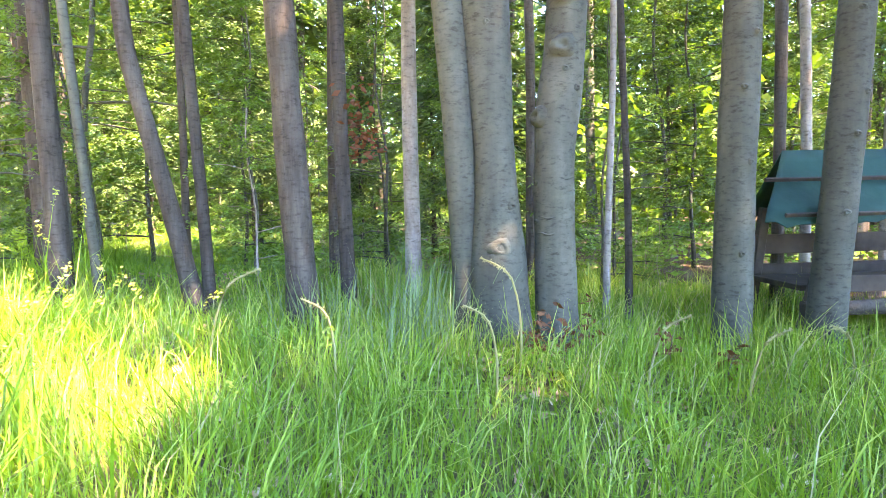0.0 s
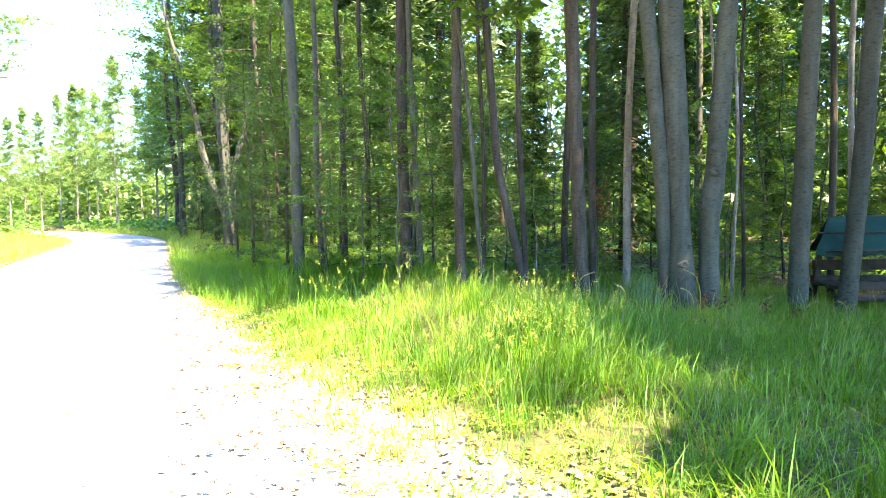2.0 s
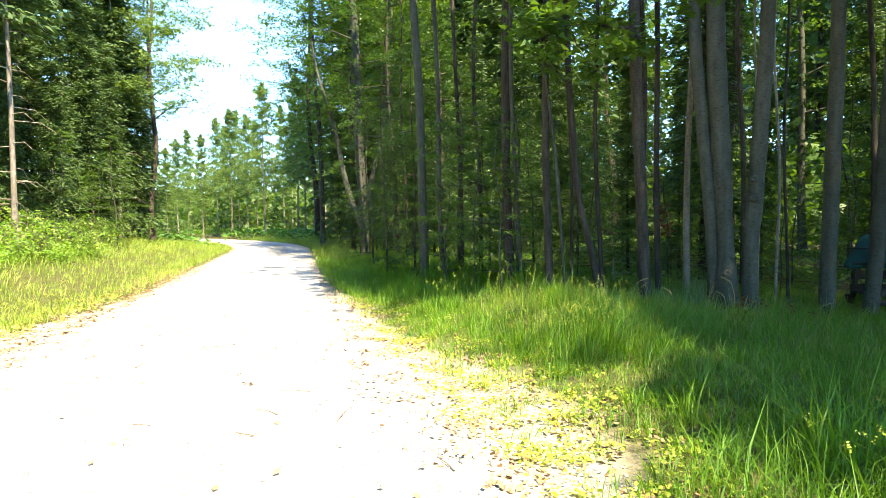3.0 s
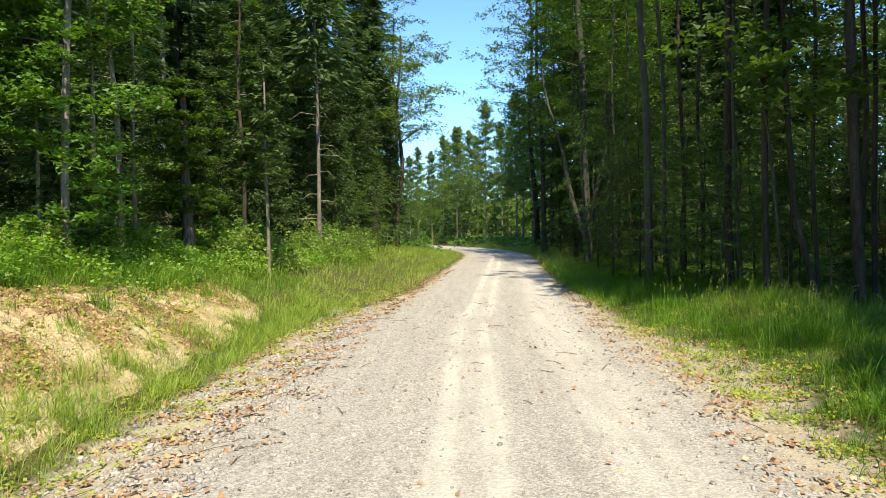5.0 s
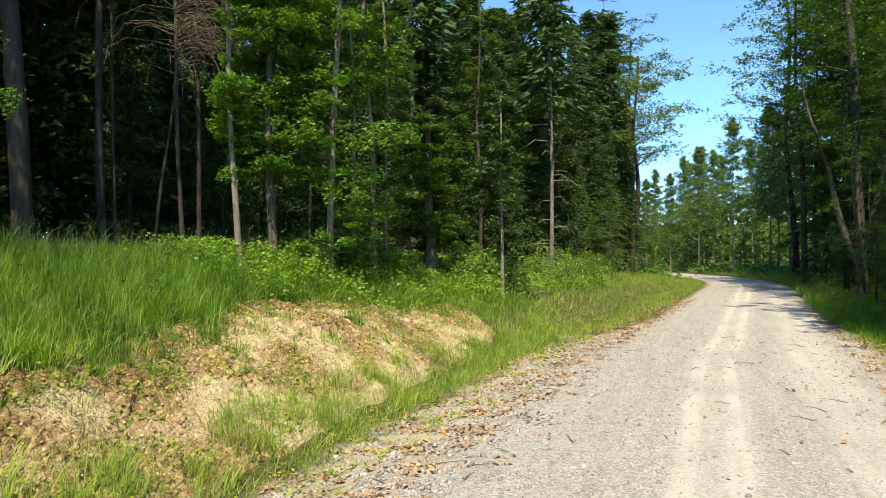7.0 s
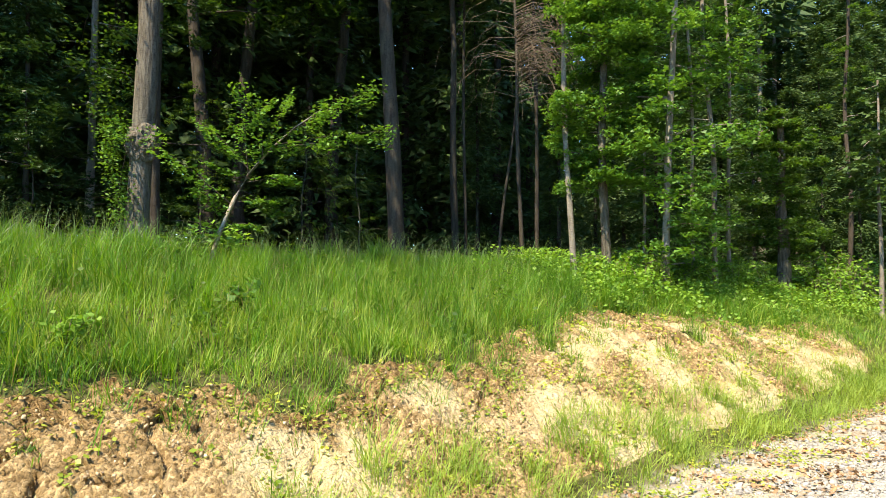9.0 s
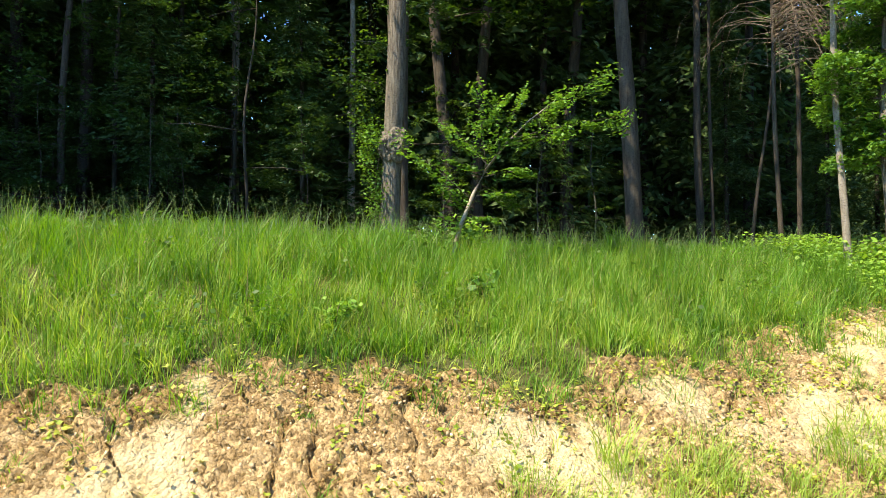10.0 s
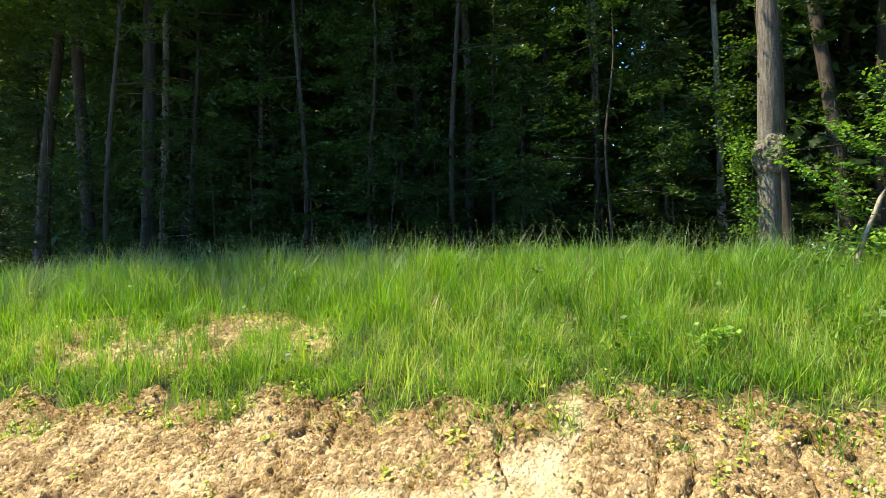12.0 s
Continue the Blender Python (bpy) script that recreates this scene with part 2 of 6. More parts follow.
def polar(bearing, dist):
    """Plan place at a bearing (degrees to the left of the road's heading) and distance from the middle of the road at the start of the straight."""
    a = radians(bearing)
    return -math.sin(a) * dist, math.cos(a) * dist


# ---- mesh helpers ----
def mesh_np(name, v, f):
    """A mesh from numpy arrays of points and of faces with equally many corners."""
    me = bpy.data.meshes.new(name)
    n, k = f.shape
    me.vertices.add(len(v))
    me.vertices.foreach_set("co", np.ascontiguousarray(v, np.float32).ravel())
    me.loops.add(n * k)
    me.loops.foreach_set("vertex_index", np.ascontiguousarray(f, np.int32).ravel())
    me.polygons.add(n)
    me.polygons.foreach_set("loop_start", np.arange(0, n * k, k, dtype=np.int32))
    me.polygons.foreach_set("loop_total", np.full(n, k, np.int32))
    me.update(calc_edges=True)
    return me


def add_mesh(name, me, material, parent=None, label="", shade=False):
    me.materials.append(material)
    if shade:
        me.polygons.foreach_set("use_smooth", np.ones(len(me.polygons), bool))
    ob = new(name, me)
    ob.parent = parent
    return tagged(ob, label) if label else ob


def part(name, bm, material, parent, label=""):
    me = bpy.data.meshes.new(name)
    bm.to_mesh(me)
    bm.free()
    return add_mesh(name, me, material, parent, label)


def tube(points, radii, sides=10, wobble=0.0, seed=0, closed=True):
    """Points and quads of a tapering tube along a line of points."""
    p = np.array(points, float)
    r = np.array(radii, float)
    tang = np.gradient(p, axis=0)
    tang /= np.linalg.norm(tang, axis=1)[:, None] + 1e-9
    ref = np.where(np.abs(tang[:, 2:3]) > 0.9, np.array([[1.0, 0, 0]]), np.array([[0, 0, 1.0]]))
    a = np.cross(tang, ref)
    a /= np.linalg.norm(a, axis=1)[:, None]
    b = np.cross(tang, a)
    ang = np.linspace(0, 2 * np.pi, sides, endpoint=False)
    rr = r[:, None] * np.ones(sides)
    if wobble:
        k = np.arange(len(p))[:, None]
        rr = rr * (1 + wobble * (np.sin(2 * ang + seed + 0.6 * k) * 0.5 + np.sin(3 * ang - 1.3 * seed + 0.37 * k) * 0.4 + 0.35 * np.sin(1.1 * k + seed)))
    v = p[:, None] + rr[..., None] * (np.cos(ang)[None, :, None] * a[:, None] + np.sin(ang)[None, :, None] * b[:, None])
    n = len(p)
    i, j = np.meshgrid(np.arange(n - 1), np.arange(sides), indexing="ij")
    f = np.stack([i * sides + j, i * sides + (j + 1) % sides, (i + 1) * sides + (j + 1) % sides, (i + 1) * sides + j], -1).reshape(-1, 4)
    return v.reshape(-1, 3), f


def merge(pieces):
    vs, fs, n = [], [], 0
    for v, f in pieces:
        vs.append(v)
        fs.append(f + n)
        n += len(v)
    return np.concatenate(vs), np.concatenate(fs)


def leaf_quads(centres, size, flat=0.6, fold=0.25, axis=None, slim=0.55):
    """A rhombic leaf at each centre; flat: how far the leaves lie level; axis: their long direction where one is given."""
    n = len(centres)
    s = np.asarray(size) * rng.uniform(0.65, 1.3, n) if np.ndim(size) == 0 else size
    if axis is None:
        h = rng.uniform(0, 2 * np.pi, n)
        axis = np.stack([np.cos(h), np.sin(h), rng.normal(-0.15, 0.35, n)], -1)
    axis = axis / np.linalg.norm(axis, axis=1)[:, None]
    up = np.array([0, 0, 1.0]) * flat + rng.normal(0, 1, (n, 3)) * (1 - flat * 0.75) * 0.8
    side = np.cross(axis, up)
    side /= np.linalg.norm(side, axis=1)[:, None] + 1e-9
    nor = np.cross(side, axis)
    s = s[:, None]
    v = np.stack([centres - axis * s * 0.5, centres + side * s * slim * 0.5 - nor * s * fold * 0.2, centres + axis * s * 0.5 - nor * s * fold * 0.3, centres - side * s * slim * 0.5 - nor * s * fold * 0.2], 1).reshape(-1, 3)
    return v, np.arange(4 * n).reshape(n, 4)


def leaf_pairs(centres, size, flat=0.6, axis=None, slim=0.55):
    """Two small pointed leaves about each centre: finer foliage for trees that stand off."""
    c = np.repeat(centres, 2, axis=0)
    n = len(c)
    s = (size * rng.uniform(0.5, 1.0, n))[:, None]
    c = c + rng.normal(0, 0.42, (n, 3)) * size * np.array([1, 1, 0.6])
    if axis is None:
        h = rng.uniform(0, 2 * np.pi, n)
        axis = np.stack([np.cos(h), np.sin(h), rng.normal(-0.15, 0.4, n)], -1)
    else:
        axis = np.repeat(axis, 2, axis=0) + rng.normal(0, 0.25, (n, 3))
    axis = axis / np.linalg.norm(axis, axis=1)[:, None]
    side = np.cross(axis, np.array([0, 0, 1.0]) * flat + rng.normal(0, 1, (n, 3)) * (1 - flat * 0.75) * 0.8)
    side /= np.linalg.norm(side, axis=1)[:, None] + 1e-9
    v = np.stack([c - axis * s * 0.35 + side * s * slim * 0.5, c - axis * s * 0.25 - side * s * slim * 0.5, c + axis * s * 0.65], 1).reshape(-1, 3)
    return v, np.arange(3 * n).reshape(n, 3)


def blades(x, y, z, tall, wide, lean=0.35, curl=0.5, heads=None):
    """Grass blades: each a bent tapering strip of three quads."""
    n = len(x)
    h = rng.uniform(0, 2 * np.pi, n)
    d = np.stack([np.cos(h), np.sin(h), 0 * h], -1)
    s = np.stack([-np.sin(h + 0.5), np.cos(h + 0.5), 0 * h], -1)
    base = np.stack([x, y, z], -1)
    tall, wide = tall[:, None], wide[:, None]
    ln = (np.abs(rng.normal(0, lean, n)) + 0.03)[:, None]
    cu = (np.abs(rng.normal(0, curl, n)))[:, None]
    way = 5.0 * lumps(x, y, 1.9, 47, 2)
    lay = (np.stack([np.cos(way), np.sin(way), 0 * way], -1) * (0.2 * smooth(-0.35, 0.5, lumps(x, y, 0.9, 48, 2)))[:, None])
    rows = []
    for q, w in ((0.0, 0.8), (0.5, 1.0), (1.0, 0.0)):
        off = lay * tall * q ** 1.6 + d * tall * (ln * q + cu * q ** 3 * 0.6) + np.array([0, 0, 1.0]) * tall * (q - 0.28 * cu * q ** 3)
        rows += [base + off - s * wide * w * 0.5, base + off + s * wide * w * 0.5] if w else [base + off]
    v = np.stack(rows, 1).reshape(-1, 3)
    o = np.arange(n)[:, None] * 5
    f = np.stack([o + np.array([0, 1, 3]), o + np.array([0, 3, 2]), o + np.array([2, 3, 4])], 1).reshape(-1, 3)
    return v, f


# ---- ground ----
def spread(marks):
    """Coordinates that step as given: (from, to, step)."""
    out = []
    for a, b, st in marks:
        out += list(np.arange(a, b - 1e-6, st))
    return np.array(out + [marks[-1][1]])


gx = spread([(-420, -60, 60), (-60, -20, 5), (-20, -10, 1.0), (-10, -6.4, 0.2), (-6.4, -3.2, 0.1), (-3.2, 3.2, 0.13), (3.2, 12, 0.3), (12, 24, 1.0), (24, 60, 5), (60, 420, 60)])
gy = spread([(-420, -60, 60), (-60, -12, 4), (-12, -4, 0.3), (-4, 12, 0.13), (12, 30, 0.25), (30, 80, 0.8), (80, 120, 8), (120, 480, 60)])
GX, GY = np.meshgrid(gx, gy, indexing="xy")
shift = road_middle(GY) * (np.abs(GX) < 60)
GX = GX + shift
GZ = height(GX, GY)
SOIL = soil_amount(GX, GY)
GZ = GZ - 0.09 * smooth(0.15, 0.6, SOIL)
nx, ny = len(gx), len(gy)
ii, jj = np.meshgrid(np.arange(nx - 1), np.arange(ny - 1), indexing="xy")
gf = np.stack([jj * nx + ii, jj * nx + ii + 1, (jj + 1) * nx + ii + 1, (jj + 1) * nx + ii], -1).reshape(-1, 4)
gv = np.stack([GX, GY, GZ], -1).reshape(-1, 3)
gme = mesh_np("ground", gv, gf)
for nm, val in (("soil", SOIL), ("bulge", verge_bulge(GY)), ("narrow", verge_narrow(GY)), ("across", (GX - road_middle(GY)))):
    at = gme.attributes.new(nm, "FLOAT", "POINT")
    at.data.foreach_set("value", np.ascontiguousarray(val, np.float32).ravel())


EARTH = [(0.3, (0.23, 0.16, 0.08)), (0.43, (0.43, 0.315, 0.165)), (0.55, (0.55, 0.42, 0.235)), (0.72, (0.64, 0.52, 0.31))]


def ground_material():
    m, nt, bs, out = shader("ground")
    def attr(nm):
        a = nt.nodes.new("ShaderNodeAttribute")
        a.attribute_name = nm
        return a.outputs["Fac"]
    def calc(op, a, b=0.0, c=0.0):
        n = nt.nodes.new("ShaderNodeMath")
        n.operation = op
        for sock, v in zip(n.inputs, (a, b, c)):
            if isinstance(v, bpy.types.NodeSocket):
                nt.links.new(v, sock)
            else:
                sock.default_value = v
        return n.outputs[0]
    def band(v, a, b):
        n = nt.nodes.new("ShaderNodeMapRange")
        n.interpolation_type = "SMOOTHSTEP"
        nt.links.new(v, n.inputs[0])
        n.inputs[1].default_value, n.inputs[2].default_value = a, b
        return n.outputs[0]
    u = attr("across")
    edge = noise_tex(nt, 2.2, 5.0, 0.65)
    mid = noise_tex(nt, 0.5, 3.0)
    fine = noise_tex(nt, 55.0, 4.0, 0.7)
    grit = nt.nodes.new("ShaderNodeTexVoronoi")
    grit.inputs["Scale"].default_value = 32.0
    tc = nt.nodes.new("ShaderNodeTexCoord")
    nt.links.new(tc.outputs["Object"], grit.inputs["Vector"])
    wob = calc("MULTIPLY_ADD", edge.outputs["Fac"], 0.9, -0.45)
    uw = calc("ADD", u, wob)
    # gravel
    cell = nt.nodes.new("ShaderNodeSeparateColor")
    nt.links.new(grit.outputs["Color"], cell.inputs[0])
    gravel = ramp(nt, cell.outputs[0], [(0.0, (0.21, 0.19, 0.165)), (0.5, (0.37, 0.345, 0.305)), (1.0, (0.54, 0.51, 0.46))])
    gravel = mix(nt, 0.5, gravel, ramp(nt, fine.outputs["Fac"], [(0.3, (0.25, 0.23, 0.2)), (0.7, (0.5, 0.47, 0.42))]))
    grit2 = nt.nodes.new("ShaderNodeTexVoronoi")
    grit2.inputs["Scale"].default_value = 75.0
    nt.links.new(tc.outputs["Object"], grit2.inputs["Vector"])
    cell2 = nt.nodes.new("ShaderNodeSeparateColor")
    nt.links.new(grit2.outputs["Color"], cell2.inputs[0])
    gravel = mix(nt, 0.45, gravel, ramp(nt, cell2.outputs[0], [(0.0, (0.13, 0.12, 0.105)), (0.45, (0.36, 0.335, 0.3)), (1.0, (0.66, 0.63, 0.58))]))
    dust = (0.62, 0.585, 0.52)
    def track(at, w):
        return calc("MULTIPLY", calc("SUBTRACT", 1.0, band(calc("ABSOLUTE", calc("SUBTRACT", calc("MULTIPLY_ADD", wob, 0.25, u), at)), w * 0.35, w)), band(mid.outputs["Fac"], 0.2, 0.6))
    gravel = mix(nt, calc("MULTIPLY", calc("MAXIMUM", calc("MAXIMUM", calc("MAXIMUM", track(-0.25, 0.15), track(0.13, 0.14)), calc("MULTIPLY", track(-0.06, 0.5), 0.5)), calc("MULTIPLY", track(1.25, 0.55), 0.7)), 0.62), gravel, dust)
    lane = noise_tex(nt, 4.0, 5.0, 0.6, stretch=(1.6, 0.14, 1.0))
    gravel = mix(nt, 1.0, gravel, ramp(nt, lane.outputs["Fac"], [(0.33, (0.84, 0.86, 0.85)), (0.5, (0.93, 0.96, 0.95)), (0.68, (1.02, 1.04, 1.02))]), "MULTIPLY")
    litter = ramp(nt, edge.outputs["Fac"], [(0.35, (0.28, 0.2, 0.11)), (0.55, (0.43, 0.37, 0.25)), (0.75, (0.36, 0.34, 0.15))])
    litter = mix(nt, ramp(nt, fine.outputs["Fac"], [(0.4, (0.0, 0.0, 0.0)), (0.6, (0.75, 0.75, 0.75))]), litter, gravel)
    slim_by = attr("narrow")
    road = calc("MULTIPLY", calc("SUBTRACT", 1.0, band(calc("MULTIPLY_ADD", slim_by, 0.4, uw), 1.85, 2.25)), band(calc("MULTIPLY_ADD", slim_by, -0.4, uw), -2.3, -1.85))
    turf = ramp(nt, noise_tex(nt, 14.0, 6.0, 0.7).outputs["Fac"], [(0.32, (0.05, 0.042, 0.022)), (0.52, (0.08, 0.085, 0.025)), (0.74, (0.2, 0.165, 0.085))])
    wood = ramp(nt, edge.outputs["Fac"], [(0.3, (0.05, 0.035, 0.02)), (0.7, (0.13, 0.085, 0.05))])
    far = calc("MAXIMUM", band(u, 8.0, 10.0), band(calc("MULTIPLY", u, -1.0), 9.5, 12.0))
    base = mix(nt, far, turf, wood)
    verge = calc("MULTIPLY", calc("SUBTRACT", 1.0, band(calc("ADD", calc("SUBTRACT", uw, attr("bulge")), slim_by), 2.4, 3.0)), band(calc("MULTIPLY_ADD", slim_by, -1.5, uw), -3.25, -2.85))
    base = mix(nt, verge, base, litter)
    base = mix(nt, road, base, gravel)
    earth_n = noise_tex(nt, 3.5, 8.0, 0.7)
    earth = ramp(nt, earth_n.outputs["Fac"], EARTH)
    sfac = band(calc("MULTIPLY_ADD", wob, 0.9, attr("soil")), 0.3, 0.6)
    base = mix(nt, sfac, base, earth)
    nt.links.new(base, bs.inputs["Base Color"])
    bs.inputs["Roughness"].default_value = 0.95
    bs.inputs["Specular IOR Level"].default_value = 0.15
    h = calc("ADD", calc("MULTIPLY", grit.outputs["Distance"], 0.6), calc("ADD", fine.outputs["Fac"], calc("MULTIPLY", earth_n.outputs["Fac"], 2.0)))
    bump(nt, h, 0.9, 0.012, bs)
    return m


ground = tagged(add_mesh("ground", gme, ground_material(), shade=True), "gravel forest road between grass verge and bare sandy bank", "ground", kind="structure")


# ---- the cut bank: raw sandy earth with plates, crumbs and cracks ----
def earth_material():
    m, nt, bs, out = shader("sandy_earth")
    def attr(nm):
        a = nt.nodes.new("ShaderNodeAttribute")
        a.attribute_name = nm
        return a.outputs["Fac"]
    n1, n2 = noise_tex(nt, 2.2, 9.0, 0.75), noise_tex(nt, 34.0, 8.0, 0.75)
    crumb = node(nt, "ShaderNodeTexVoronoi", Scale=30.0, Randomness=1.0)
    warp = noise_tex(nt, 18.0, 3.0)
    tc = nt.nodes.new("ShaderNodeTexCoord")
    va = nt.nodes.new("ShaderNodeVectorMath")
    va.operation = "MULTIPLY_ADD"
    nt.links.new(warp.outputs["Color"], va.inputs[0])
    va.inputs[1].default_value = (0.06, 0.06, 0.06)
    nt.links.new(tc.outputs["Object"], va.inputs[2])
    nt.links.new(va.outputs[0], crumb.inputs["Vector"])
    cell = nt.nodes.new("ShaderNodeSeparateColor")
    nt.links.new(crumb.outputs["Color"], cell.inputs[0])
    col = ramp(nt, n1.outputs["Fac"], EARTH)
    col = mix(nt, 1.0, col, ramp(nt, cell.outputs[0], [(0.0, (0.62, 0.58, 0.52)), (0.6, (1, 1, 1)), (1.0, (1.5, 1.5, 1.5))]), "MULTIPLY")
    col = mix(nt, 1.0, col, ramp(nt, n2.outputs["Fac"], [(0.33, (0.4, 0.37, 0.33)), (0.5, (1, 1, 1)), (0.7, (1.2, 1.2, 1.2))]), "MULTIPLY")
    tone = ramp(nt, attr("tone"), [(0.0, (0.55, 0.5, 0.44)), (0.5, (0.92, 0.87, 0.8)), (1.0, (1.3, 1.26, 1.2))])
    col = mix(nt, 1.0, col, tone, "MULTIPLY")
    pale = ramp(nt, noise_tex(nt, 9.0, 7.0, 0.7).outputs["Fac"], [(0.3, (0.48, 0.36, 0.185)), (0.5, (0.65, 0.52, 0.3)), (0.7, (0.75, 0.63, 0.39))])
    col = mix(nt, attr("slab"), col, pale)
    nt.links.new(mix(nt, attr("humus"), col, mix(nt, 1.0, col, (0.7, 0.66, 0.6), "MULTIPLY")), bs.inputs["Base Color"])
    bs.inputs["Roughness"].default_value = 0.95
    bs.inputs["Specular IOR Level"].default_value = 0.1
    hh = nt.nodes.new("ShaderNodeMath")
    hh.operation = "MULTIPLY_ADD"
    nt.links.new(crumb.outputs["Distance"], hh.inputs[0])
    hh.inputs[1].default_value = -0.9
    nt.links.new(n2.outputs["Fac"], hh.inputs[2])
    bump(nt, hh.outputs[0], 1.0, 0.035, bs)
    return m


def cut_bank():
    bx, by = np.arange(-6.8, -3.1, 0.021), np.arange(-7.4, 12.6, 0.024)
    X, Y = np.meshgrid(bx, by, indexing="xy")
    S = soil_amount(X, Y)
    Z = height(X, Y) - 0.07 + 0.06 * smooth(0.0, 0.7, S)
    slab, tone = np.zeros_like(Z), np.full_like(Z, 0.5)
    for j, i in zip(*np.where(S > 0.02)):
        q = Vector((X[j, i], Y[j, i], Z[j, i] * 1.2))
        w = q + 0.06 * noise.noise_vector(q * 4.0)
        sl = min(max(noise.noise(q * 1.15 + Vector((3.1, 0.7, 0))) * 5.0 - 1.5 + 2.0 * float(smooth(3.2, 5.8, q.y)) - 1.3 * float(smooth(-0.8, -2.6, q.y)) + 1.0 * float(smooth(4.5, 3.8, -q.x)), 0.0), 1.0)
        h, tn = 0.0, 0.0
        for k, amp, wt in ((6.0, 0.02, 0.35), (13.0, 0.032, 0.35), (25.0, 0.024, 0.3)):
            d, pts = noise.voronoi(w * k)
            c = noise.cell(pts[0] * 53.7)
            e = min((d[1] - d[0]) / 0.16, 1.0)
            h += amp * (0.25 + 0.75 * abs(c)) * e * e * (3 - 2 * e)
            tn += wt * (0.5 + 0.5 * c)
        crack = noise.voronoi(Vector((w.x * 0.6, w.y * 1.5, w.z * 0.6)) + 0.2 * noise.noise_vector(q * 2.5))[0]
        rift = math.exp(-((crack[1] - crack[0]) / 0.03) ** 2)
        hh = (1 - 0.9 * sl) * h + 0.02 * sl + 0.02 * noise.fractal(q * 1.5, 0.9, 2.1, 3) - 0.07 * rift
        Z[j, i] += 0.75 * hh * S[j, i]
        X[j, i] += 0.65 * hh * S[j, i]
        slab[j, i], tone[j, i] = sl, tn
    n, m = len(bx), len(by)
    ii, jj = np.meshgrid(np.arange(n - 1), np.arange(m - 1), indexing="xy")
    keep = (S[:-1, :-1] > 0.01) | (S[1:, 1:] > 0.01)
    f = np.stack([jj * n + ii, jj * n + ii + 1, (jj + 1) * n + ii + 1, (jj + 1) * n + ii], -1)[keep]
    used, inv = np.unique(f, return_inverse=True)
    me = mesh_np("cut_bank", np.stack([X, Y, Z], -1).reshape(-1, 3)[used], inv.reshape(-1, 4))
    humus = S * (1 - soil_amount(X - 0.3 - 0.15 * lumps(X, Y, 0.6, 22, 2), Y))
    for nm, val in (("slab", slab * (1 - 0.8 * humus)), ("tone", tone), ("humus", humus)):
        me.attributes.new(nm, "FLOAT", "POINT").data.foreach_set("value", np.ascontiguousarray(val.reshape(-1)[used], np.float32))
    return tagged(add_mesh("cut_bank", me, earth_material()), "bare crumbling sandy earth of the cut bank", "bank", kind="structure")


cut_bank()


# ---- trees ----
def bent_line(base, top, n, sway, seed):
    r = np.random.default_rng(seed)
    q = np.linspace(0, 1, n)[:, None]
    p = np.array(base) * (1 - q) + np.array(top) * q
    a, b = r.uniform(0, 6.28, 2)
    k = r.uniform(1.0, 2.2)
    p[:, 0] += sway * np.sin(q[:, 0] * 6.28 * k + a) * np.sin(np.pi * q[:, 0])
    p[:, 1] += sway * np.sin(q[:, 0] * 6.28 * k * 0.8 + b) * np.sin(np.pi * q[:, 0])
    return p


def trunk_line(length, radius, lean=(0, 0), sway=0.06, seed=0, flare=0.35, taper=0.75, rings=26):
    p = bent_line((0, 0, -0.25), (lean[0] * length, lean[1] * length, length), rings, sway, seed)
    q = np.linspace(0, 1, rings)
    return p, radius * (1 - taper * q) * (1 + flare * np.exp(-np.maximum(p[:, 2], 0) / 0.22))


def sprays(start, out, length, leaves, droop=0.15, spread_w=0.25):
    """Places of leaves along boughs that run outwards from start."""
    cs = []
    for s, o, l in zip(start, out, length):
        k = max(3, leaves // 13)
        q = 1 - 0.85 * rng.uniform(0, 1, k) ** 1.35
        lat = rng.normal(0, spread_w, k) * l * (0.25 + 0.75 * np.sin(np.pi * np.minimum(q, 0.92)))
        up = rng.normal(0, 0.05 * l, k)
        w = rng.integers(0, k, leaves)
        q, lat = np.clip(q[w] + rng.normal(0, 0.07, leaves), 0.05, 1.15), lat[w] + rng.normal(0, 0.065, leaves) * l
        h = np.array([o[0], o[1], 0]) / (np.hypot(o[0], o[1]) + 1e-6)
        side = np.array([-h[1], h[0], 0])
        cs.append(s + o * (q * l)[:, None] + side * lat[:, None] + np.array([0, 0, 1.0]) * (-droop * l * q ** 2 + up[w] + rng.normal(0, 0.022 * l, leaves))[:, None])
    return np.concatenate(cs)


